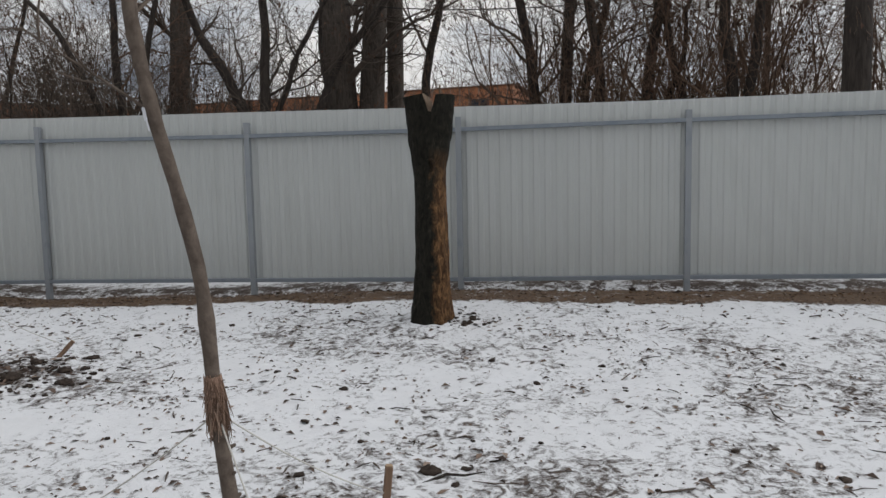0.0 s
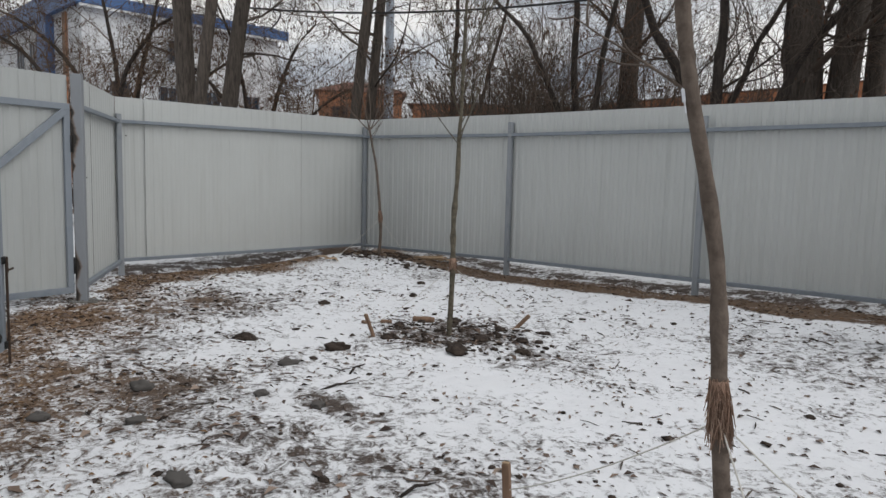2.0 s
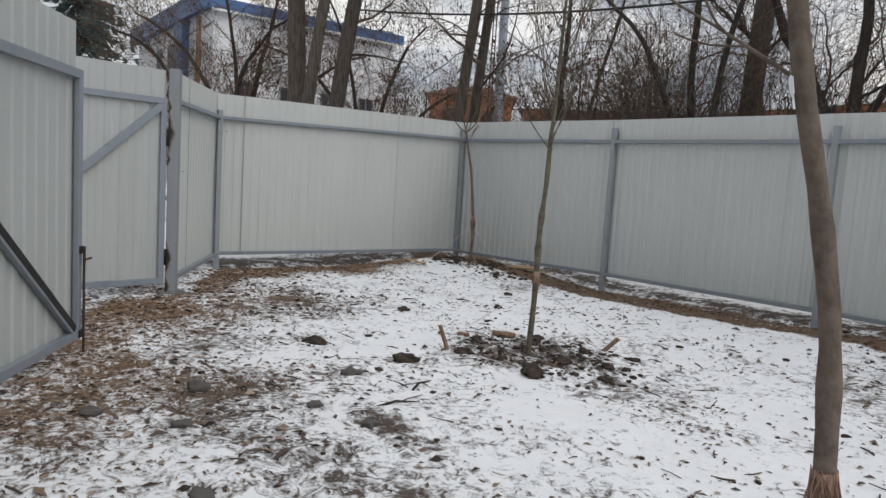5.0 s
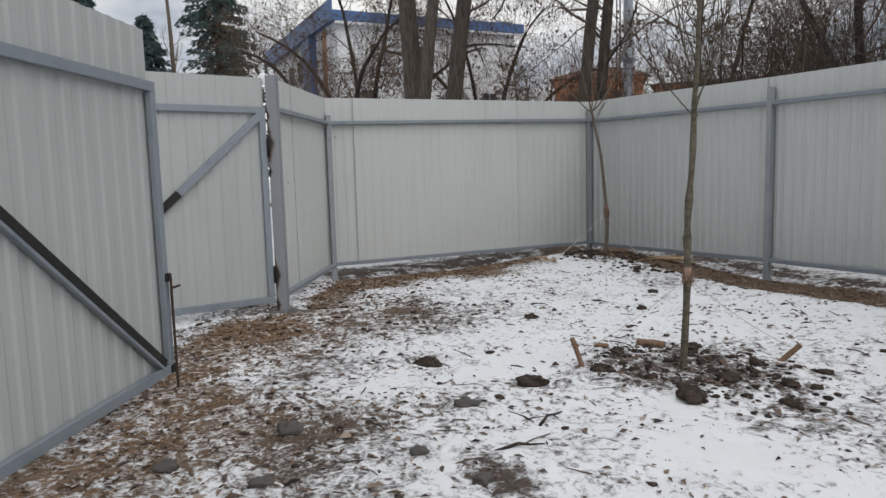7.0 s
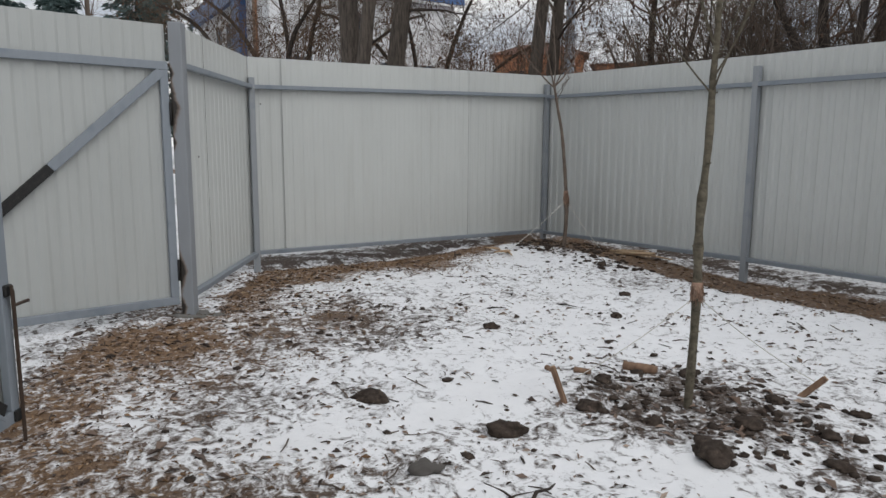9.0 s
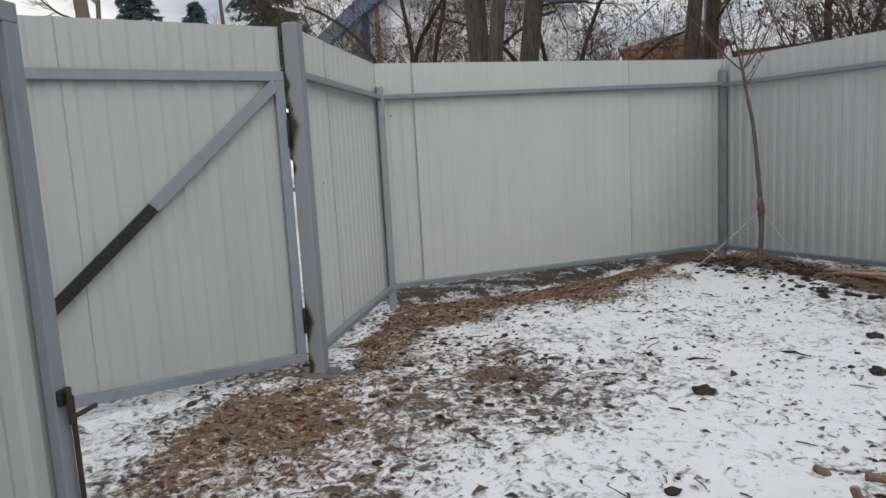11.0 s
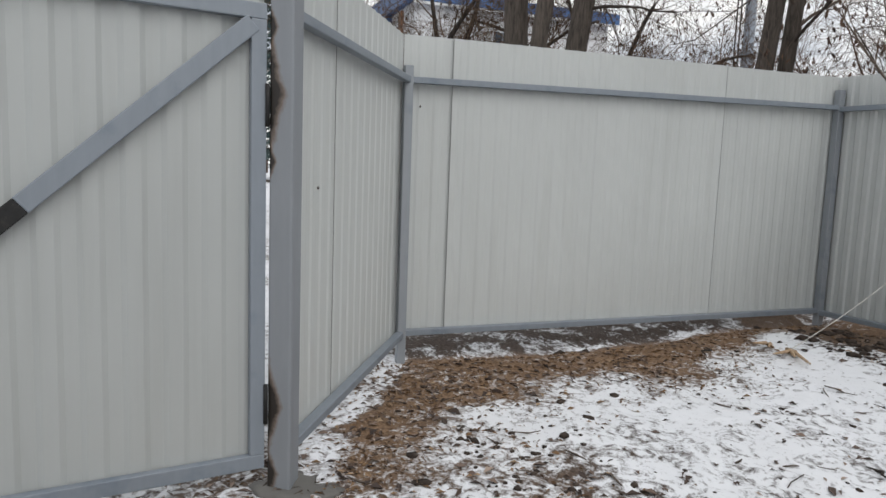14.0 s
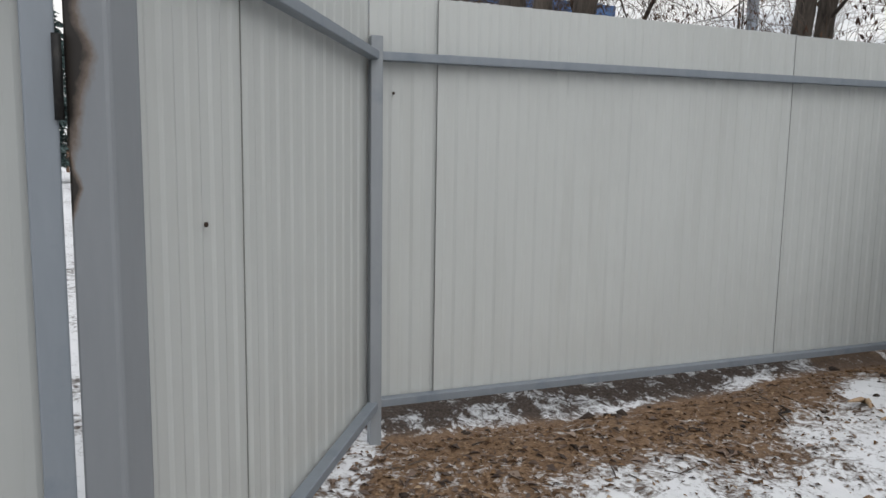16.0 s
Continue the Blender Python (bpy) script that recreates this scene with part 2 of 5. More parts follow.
def part(name, bm, material, parent, label="", smooth=False):
    me = bpy.data.meshes.new(name)
    bmesh.ops.recalc_face_normals(bm, faces=bm.faces[:])
    bm.to_mesh(me)
    bm.free()
    me.materials.append(material)
    if smooth:
        me.polygons.foreach_set("use_smooth", [True] * len(me.polygons))
    ob = new(name, me)
    if parent:
        ob.parent = parent
    if label:
        ob["label"] = label
    return ob


def thing(name, at, label, category, group="", kind=""):
    e = new(name)
    e.location = at
    e.empty_display_size = 0.1
    return tagged(e, label, category, group, kind)


def bar(bm, p, q, width, depth, side, bevel=0.004):
    """A bevelled bar from p to q; width across side, depth along the third way."""
    p, q, side = Vector(p), Vector(q), Vector(side)
    way = (q - p).normalized()
    side = (side - way * side.dot(way)).normalized()
    third = way.cross(side)
    fresh = bmesh.new()
    vs = [fresh.verts.new(e + side * (a * width / 2) + third * (b * depth / 2)) for e in (p, q) for a, b in ((-1, -1), (1, -1), (1, 1), (-1, 1))]
    for f in ((0, 1, 2, 3), (7, 6, 5, 4), (0, 4, 5, 1), (1, 5, 6, 2), (2, 6, 7, 3), (3, 7, 4, 0)):
        fresh.faces.new([vs[k] for k in f])
    if bevel:
        bmesh.ops.bevel(fresh, geom=fresh.edges[:], offset=bevel, segments=2, affect="EDGES", profile=0.5)
    tmp = bpy.data.meshes.new("tmp")
    fresh.to_mesh(tmp)
    fresh.free()
    bm.from_mesh(tmp)
    bpy.data.meshes.remove(tmp)
    return bm


class Tubes:
    """Collects tapering tubes and flakes into one mesh."""

    def __init__(self):
        self.v, self.f = [], []

    def tube(self, pts, radii, sides, cap=True, rough=0.0, rng=None):
        base, n = len(self.v), len(pts)
        ref = Vector((0.31, 0.52, 0.79)).normalized()
        for k in range(n):
            d = (pts[min(k + 1, n - 1)] - pts[max(k - 1, 0)]).normalized()
            a = d.cross(ref)
            if a.length < 1e-4:
                a = d.cross(Vector((1, 0, 0)))
            a.normalize()
            b = d.cross(a)
            for s in range(sides):
                t = 2 * math.pi * s / sides
                r = radii[k] * (1 + (rng.uniform(-rough, rough) if rough else 0))
                self.v.append(pts[k] + a * (r * math.cos(t)) + b * (r * math.sin(t)))
        for k in range(n - 1):
            for s in range(sides):
                i, j = base + k * sides + s, base + k * sides + (s + 1) % sides
                self.f.append((i, j, j + sides, i + sides))
        if cap and sides > 2:
            self.f.append(tuple(base + s for s in range(sides))[::-1])
            self.f.append(tuple(base + (n - 1) * sides + s for s in range(sides)))

    def flake(self, at, u, v, bend):
        """A curled leaf of two faces."""
        i = len(self.v)
        nrm = u.cross(v).normalized()
        self.v += [at - u, at - v * 0.9 + nrm * bend, at + u, at + v + nrm * bend]
        self.f += [(i, i + 1, i + 2), (i, i + 2, i + 3)]

    def make(self, name, material, parent=None, label="", smooth=True):
        return mesh_ob(name, self.v, self.f, material, parent, label, smooth)


def clod(bm, at, size, rng, flat=0.6, detail=2):
    """A lumpy stone or clod of earth."""
    made = bmesh.ops.create_icosphere(bm, subdivisions=detail, radius=1.0)["verts"]
    off = Vector((rng.uniform(0, 50), rng.uniform(0, 50), rng.uniform(0, 50)))
    turn = rng.uniform(0, 6.28)
    sx, sy = size * rng.uniform(0.8, 1.25), size * rng.uniform(0.7, 1.0)
    for v in made:
        c = v.co.normalized()
        k = 1 + 0.50 * noise.noise(c * 1.5 + off) + 0.28 * noise.noise(c * 3.6 + off) + 0.14 * noise.noise(c * 9.0 + off)
        x, y, z = c.x * sx * k, c.y * sy * k, c.z * size * flat * k
        v.co = Vector((at[0] + x * math.cos(turn) - y * math.sin(turn), at[1] + x * math.sin(turn) + y * math.cos(turn), at[2] + z))


# ---- ground ----
def smooth(a, b, x):
    t = np.clip((x - a) / (b - a), 0, 1)
    return t * t * (3 - 2 * t)


LATTICE = np.random.RandomState(5).rand(256, 256)


def value_noise(x, y):
    xi, yi = np.floor(x).astype(int), np.floor(y).astype(int)
    fx, fy = x - xi, y - yi
    fx, fy = fx * fx * (3 - 2 * fx), fy * fy * (3 - 2 * fy)
    a, b = LATTICE[xi % 256, yi % 256], LATTICE[(xi + 1) % 256, yi % 256]
    c, d = LATTICE[xi % 256, (yi + 1) % 256], LATTICE[(xi + 1) % 256, (yi + 1) % 256]
    return (a * (1 - fx) + b * fx) * (1 - fy) + (c * (1 - fx) + d * fx) * fy


def fractal(x, y, octaves=4):
    s, amp, tot = 0, 1.0, 0
    for k in range(octaves):
        s, tot, amp = s + amp * value_noise(x * 2 ** k + 17 * k, y * 2 ** k + 9 * k), tot + amp, amp * 0.5
    return s / tot


MID_TREE, CORNER_TREE, STUMP = (-4.36, 4.58), (-8.15, 7.0), (-1.25, 6.32)


def heights(x, y):
    z = -0.055 + 0.10 * smooth(5.2, 7.2, y) + 0.085 * smooth(-5.5, -0.5, x) * smooth(4.4, 6.4, y) + 0.05 * smooth(-5.5, -1.5, x) * smooth(6.5, 7.4, y)
    z = z + 0.05 * smooth(-6.2, -7.6, x)
    inside = smooth(-11.5, -9.4, x) * smooth(9.5, 7.6, y) * smooth(-3, -1, y)
    for (cx, cy), h, r in ((MID_TREE, -0.03, 0.9), (CORNER_TREE, 0.05, 0.55)):
        z = z + h * np.exp(-((x - cx) ** 2 + (y - cy) ** 2) / (r * r))
    ring = np.hypot(x - MID_TREE[0], y - MID_TREE[1])
    z = z + 0.045 * np.exp(-((ring - 0.5) / 0.28) ** 2) * fractal(x * 3, y * 3, 2)
    z = z + (fractal(x * 1.7, y * 1.7, 3) - 0.5) * 0.045 + (fractal(x * 14, y * 14, 3) - 0.5) * 0.020
    z = z - 0.05 * np.exp(-((y - 7.62) / 0.16) ** 2) * smooth(-9.6, -9.2, x) - 0.06 * np.exp(-((x + 9.28) / 0.2) ** 2) * smooth(8.0, 7.5, y) * smooth(3.3, 3.8, y)
    far = np.hypot(x + 4, y - 3)
    return z + (fractal(x * 0.05, y * 0.05, 2) - 0.5) * np.clip((far - 15) * 0.01, 0, 0.8)


def ground_z(x, y):
    return float(heights(np.array([float(x)]), np.array([float(y)]))[0])


GATE_W = Vector((0.869, -0.495, 0.0))   # along the shut gate, from the gate post
GATE_IN = Vector((0.495, 0.869, 0.0))   # into the yard
GPOST = Vector((-7.50, 2.68, 0.0))


CLODS = [(-4.52, 2.05, 0.085, "dark round stone in the snow"), (-3.53, 2.64, 0.05, "small dark stone"), (-4.42, 3.02, 0.075, "dark stone half covered with snow"), (-5.27, 3.17, 0.085, "dark clod of earth"), (-4.57, 3.55, 0.095, "brown clod of earth"),
         (-4.60, 4.11, 0.07, "small brown clod"), (-4.35, 1.44, 0.06, "grey stone beside the gate"), (-4.03, 4.62, 0.07, "dark clod"), (-3.73, 4.79, 0.06, "dark clod"), (-3.90, 4.17, 0.105, "large dark clod of earth by the tree"),
         (-6.13, 4.56, 0.06, "dark clod"), (-3.14, 1.64, 0.065, "dark stone in the snow"), (-3.94, 2.52, 0.05, "small dark stone"), (-4.15, 5.0, 0.05, "dark clod"), (-3.55, 4.55, 0.055, "dark clod"), (-4.70, 5.0, 0.06, "dark clod"), (-0.72, 3.42, 0.05, "brown frozen leaf clump"),
         (-3.98, 1.80, 0.05, "small grey stone"), (-5.9, 5.6, 0.05, "dark clod in the snow"), (-6.3, 6.1, 0.05, "dark clod in the snow"), (-4.3, 4.25, 0.06, "dark clod"), (-4.85, 4.45, 0.06, "dark clod"), (-3.8, 5.2, 0.045, "dark clod"), (-7.2, 6.7, 0.06, "brown clod by the corner")]


KFOOT = (0.505, 0.863)                  # into the yard from the short fence by the gate


def north_strip(x, y):
    """The bare strip along the foot of the north fence."""
    wob = fractal(x * 1.3, y * 1.3, 4) - 0.5
    edge = 6.84 + 0.34 * wob
    return smooth(edge, edge + 0.12, y) * smooth(7.82 + 0.3 * wob, 7.62 + 0.3 * wob, y)


def litter_amount(x, y):
    """Where brown leaf litter lies bare of snow."""
    wob = (fractal(x * 1.3, y * 1.3, 4) - 0.5)
    north = north_strip(x, y)
    wedge = -8.74 + 0.9 * wob + 0.34 * smooth(5.0, 3.6, y) - 0.25 * smooth(5.4, 6.8, y)
    west = (0.58 * smooth(wedge + 0.55, wedge - 0.15, x) + 0.36 * smooth(wedge + 0.8 + 2 * wob, wedge + 0.1, x)) * smooth(-9.36, -9.20, x + 0.25 * wob) * smooth(2.6, 3.1, y)
    s = (x - GPOST.x) * GATE_W.x + (y - GPOST.y) * GATE_W.y
    d = (x - GPOST.x) * GATE_IN.x + (y - GPOST.y) * GATE_IN.y
    gate = (1 - 0.20 * smooth(0.4, 1.8, s)) * smooth(-0.50 - 0.4 * wob, -0.34, d) * (0.58 * smooth(0.95 + 1.8 * wob, 0.05 + 1.0 * wob, d) + 0.38 * smooth(1.7 + 2.5 * wob, 0.25 + 1.0 * wob, d)) * smooth(-1.7, -0.6, s) * smooth(5.5, 4.0, s)
    # snow blown along the foot of the short fence
    foot = (x + 9.25) * KFOOT[0] + (y - 3.705) * KFOOT[1]
    drift = smooth(0.0, 0.18, foot + 0.5 * wob) + smooth(-7.5, -7.2, x) + smooth(4.0, 4.3, y)
    gate, west = gate * np.clip(drift, 0.30, 1), west * np.clip(drift, 0.35, 1)
    corner = np.exp(-(((x + 7.6) / 0.9) ** 2 + ((y - 7.2) / 0.35) ** 2)) * 0.9
    return np.clip(np.maximum.reduce([north * 0.45, west * 1.10, gate, corner * 0.8]), 0, 1)


def thin_amount(x, y):
    """How far the snow is worn thin."""
    wob = fractal(x * 0.9, y * 0.9, 4)
    s = (x - GPOST.x) * GATE_W.x + (y - GPOST.y) * GATE_W.y
    d = (x - GPOST.x) * GATE_IN.x + (y - GPOST.y) * GATE_IN.y
    t = 0.27 * smooth(0.40, 0.70, wob) + 0.05
    t = t + 0.15 * smooth(-0.8, -0.3, d) * smooth(2.4, 0.4, d) * smooth(-1.5, -0.2, s) + 0.08 * smooth(-0.8, -0.3, d) * smooth(3.4, 1.5, d)
    ring = np.hypot((x - MID_TREE[0]) / 1.0, (y - MID_TREE[1]) / 0.75)
    t = t + 0.28 * smooth(0.95, 0.35, ring + 0.5 * (wob - 0.5))
    ring = np.hypot((x - CORNER_TREE[0]) / 1.2, (y - CORNER_TREE[1]) / 0.6)
    t = t + 0.35 * smooth(1.0, 0.4, ring)
    t = t + 0.30 * np.exp(-(((x + 7.20) / 0.50) ** 2 + ((y - 3.75) / 0.30) ** 2))
    t = t + 0.58 * np.exp(-(((x + 3.45) / 0.36) ** 2 + ((y - 2.74) / 0.12) ** 2)) + 0.16 * np.exp(-(((x + 3.95) / 0.45) ** 2 + ((y - 1.95) / 0.16) ** 2))
    t = t + 0.30 * np.exp(-(((x - STUMP[0] - 0.2) / 0.5) ** 2 + ((y - STUMP[1]) / 0.25) ** 2))
    for cx, cy, size, _ in CLODS:
        t = t + 0.17 * np.exp(-(((x - cx) / (size * 2.6)) ** 2 + ((y - cy) / (size * 1.9)) ** 2))
    under = np.maximum(0.90 * np.exp(-((y - 7.95) / 0.40) ** 2) * smooth(-10.2, -9.2, x), np.exp(-((x + 9.62) / 0.48) ** 2) * smooth(3.3, 3.8, y) * smooth(8.4, 7.5, y))
    t = np.maximum(t, under * (0.52 + 0.40 * smooth(0.36, 0.60, fractal(x * 7.5, y * 7.5, 4))))
    return np.clip(np.maximum(np.maximum(t, 0.90 * north_strip(x, y)), 0.81 * litter_amount(x, y)), 0, 1)


def spread(lo, hi, fine, reach):
    inner = list(np.arange(lo, hi, fine))
    step, out = fine, []
    a = inner[-1]
    while a < reach:
        step *= 1.22
        a += step
        out.append(a)
    step, before = fine, []
    a = inner[0]
    while a > -reach:
        step *= 1.22
        a -= step
        before.append(a)
    return np.array(before[::-1] + inner + out)


def build_ground():
    xs, ys = spread(-10.4, 2.6, 0.033, 900), spread(0.6, 8.8, 0.033, 900)
    gx, gy = np.meshgrid(xs, ys)
    gz = heights(gx, gy)
    nx, ny = len(xs), len(ys)
    verts = np.stack([gx.ravel(), gy.ravel(), gz.ravel()], 1)
    idx = np.arange(nx * ny).reshape(ny, nx)
    faces = np.stack([idx[:-1, :-1].ravel(), idx[:-1, 1:].ravel(), idx[1:, 1:].ravel(), idx[1:, :-1].ravel()], 1)
    me = bpy.data.meshes.new("ground")
    me.vertices.add(len(verts))
    me.vertices.foreach_set("co", verts.ravel())
    me.loops.add(faces.size)
    me.loops.foreach_set("vertex_index", faces.ravel())
    me.polygons.add(len(faces))
    me.polygons.foreach_set("loop_start", np.arange(0, faces.size, 4))
    me.polygons.foreach_set("loop_total", np.full(len(faces), 4))
    me.polygons.foreach_set("use_smooth", np.ones(len(faces), bool))
    for name, fn in (("litter", litter_amount), ("thin", thin_amount)):
        a = me.attributes.new(name, "FLOAT", "POINT")
        a.data.foreach_set("value", fn(gx, gy).ravel().astype(np.float32))
    me.materials.append(GROUND)
    me.update()
    me.validate()
    ob = new("ground", me)
    tagged(ob, "thin trodden snow over dark soil with brown leaf litter", "ground", kind="structure")


build_ground()


# ---- fences ----


def sheet_mesh(p, q, low, high, back, phase=0.0, period=0.1175, deep=0.012):
    """One profiled steel sheet between p and q (plan points), as a thin closed skin with trapezoid ribs."""
    p, q, back = Vector(p), Vector(q), Vector(back)
    way, length = (q - p).normalized(), (q - p).length
    marks = [(0.0, 0.0), (0.37 * period, 0.0), (0.51 * period, 1.0), (0.86 * period, 1.0), (period, 0.0)]
    pts = []
    k = math.floor(-phase / period) - 1
    while True:
        for s, d in marks[:-1]:
            pts.append((k * period + s + phase, d))
        if k * period + phase > length:
            break
        k += 1
    cut = []
    for (s0, d0), (s1, d1) in zip(pts, pts[1:]):
        if s1 <= 0 or s0 >= length:
            continue
        for s, d in ((s0, d0), (s1, d1)):
            c = min(max(s, 0.0), length)
            e = d0 + (d1 - d0) * ((c - s0) / (s1 - s0))
            if not cut or c - cut[-1][0] > 1e-5:
                cut.append((c, e))
    verts, faces, n = [], [], len(cut)
    for layer in (0.0, 0.0016):
        for lo in (True, False):
            for s, d in cut:
                f = s / length
                z = (low[0] + (low[1] - low[0]) * f) if lo else (high[0] + (high[1] - high[0]) * f)
                xy = p + way * s + back * (d * deep + layer)
                verts.append((xy.x, xy.y, z))
    for i in range(n - 1):
        faces.append((i, i + 1, n + i + 1, n + i))
        faces.append((2 * n + i, 3 * n + i, 3 * n + i + 1, 2 * n + i + 1))
        faces.append((n + i, n + i + 1, 3 * n + i + 1, 3 * n + i))
        faces.append((i, 2 * n + i, 2 * n + i + 1, i + 1))
    faces += [(0, n, 3 * n, 2 * n), (n - 1, 3 * n - 1, 4 * n - 1, 2 * n - 1)]
    return verts, faces


def fence(name, nodes, back, label, first_sheet, posts, deep=0.012, sheet_width=1.175, rail=(0.042, 0.028), close=(0.0, 0.0), seams=()):
    """nodes: (x, y, low, rail z, high) at each post; back: the way out of the yard."""
    back = Vector(back).normalized()
    a, b = nodes[0], nodes[-1]
    root = thing(name, (a[0], a[1], 0), label, "fence")
    start, end = Vector((a[0], a[1], 0)), Vector((b[0], b[1], 0))
    way, length = (end - start).normalized(), (end - start).length
    run = [(Vector((n[0], n[1], 0)) - start).dot(way) for n in nodes]

    def level(s, col):
        return float(np.interp(s, run, [n[col] for n in nodes]))

    def local(v):
        return (v[0] - a[0], v[1] - a[1], v[2])

    # sheets
    s = first_sheet - sheet_width
    k = 0
    while s > -close[0]:
        s -= sheet_width
        k += 3
    while s < length + close[1]:
        s0, s1 = max(s, -close[0]), min(s + sheet_width + 0.02, length + close[1])
        if s1 - s0 > 0.03:
            off = 0.030 + (0.0 if k % 4 in (1, 2) else 0.013) + (0.002 if k % 2 else 0.0)
            p, q = start + way * s0 + back * off, start + way * s1 + back * off
            v, f = sheet_mesh(p, q, (level(s0, 2), level(s1, 2)), (level(s0, 4), level(s1, 4)), back, s - s0, 0.1175, deep)
            mesh_ob("sheet", [local(x) for x in v], f, SHEET, root)
        s += sheet_width
        k += 1
    # thin dark bars stand in for the shadow line at lapped seams
    for s in seams:
        bm = bmesh.new()
        e = start + way * s + back * 0.0285
        bar(bm, local((e.x, e.y, level(s, 2) + 0.03)), local((e.x, e.y, level(s, 4))), 0.0017, 0.004, way, 0.0)
        part("seam_shade_strip", bm, SEAM_SHADE, root, "thin dark strip painting the shadow gap where two sheets lap")
    # rails, one length between each two posts
    for i, (m, n) in enumerate(zip(nodes, nodes[1:])):
        for col, key, up in ((3, "top_rail", 0.0), (2, "bottom_rail", 0.018)):
            bm = bmesh.new()
            p = Vector((m[0], m[1], m[col] + up)) + way * 0.028
            q = Vector((n[0], n[1], n[col] + up)) - way * 0.028
            bar(bm, local(p), local(q), rail[0], 0.054, (0, 0, 1))
            part(key, bm, PAINT, root, "grey-blue painted steel rail")
    for x, y, top in posts:
        bm = bmesh.new()
        foot = ground_z(x, y) - 0.25
        bar(bm, local(Vector((x, y, foot)) - back * 0.002), local(Vector((x, y, top)) - back * 0.002), 0.060, 0.060, way)
        part("post", bm, PAINT_POST, root, "grey painted square steel post")
    return root


N_NODES = [(-9.25, 7.60, 0.135, 1.935, 2.215), (-6.19, 7.60, 0.195, 1.878, 2.150), (-3.56, 7.60, 0.222, 1.852, 2.120), (-1.19, 7.60, 0.240, 1.845, 2.085),
           (1.12, 7.60, 0.270, 1.860, 2.065), (3.45, 7.60, 0.290, 1.870, 2.080), (5.8, 7.60, 0.30, 1.88, 2.09), (8.2, 7.60, 0.30, 1.88, 2.09)]
fence("fence_north", N_NODES, (0, 1, 0), "long grey profiled steel sheet fence with painted posts", 0.62,
      [(n[0], n[1], z) for n, z in zip(N_NODES[1:], (2.045, 2.00, 1.975, 1.96, 1.98, 2.0, 2.0))], close=(0.05, 0))
W_NODES = [(-9.25, 3.705, 0.140, 1.883, 2.185), (-9.25, 7.60, 0.150, 1.950, 2.215)]
fence("fence_west", W_NODES, (-1, 0, 0), "off-white profiled steel sheet fence with grey rails", 0.33, [(-9.25, 3.705, 1.975), (-9.25, 7.60, 2.10)], 0.0055, close=(0.02, 0.04), seams=(0.33, 2.688))
IN_DIR = (GPOST - Vector((-9.25, 3.705, 0))).normalized()
OUT_DIR = Vector((IN_DIR.y, -IN_DIR.x, 0))
K_NODES = [(-9.25, 3.705, 0.130, 1.883, 2.185), (-7.545, 2.705, 0.115, 1.870, 2.165)]
fence("fence_by_gate", K_NODES, OUT_DIR, "short off-white profiled sheet fence beside the gate", 1.367, [], 0.0052, close=(0.035, 0), seams=(1.367,))
# the rest of the yard, behind the walker
E0 = GPOST + GATE_W * 4.55
S_NODES = [(E0.x + GATE_W.x * k, E0.y + GATE_W.y * k, 0.12, 1.87, 2.16) for k in (0.05, 2.5, 5.0, 7.5, 10.0, 12.5)]
fence("fence_south", S_NODES, -GATE_IN, "profiled steel sheet fence beyond the gate", 0.6, [(n[0], n[1], 1.98) for n in S_NODES[1:]])
END = S_NODES[-1]
E_NODES = [(8.2, END[1] + (7.6 - END[1]) * k / 5, 0.2, 1.87, 2.1) for k in range(6)]
fence("fence_east", E_NODES, (1, 0, 0), "profiled steel sheet fence closing the yard", 0.6, [(n[0], n[1], 1.98) for n in E_NODES[:-1]])


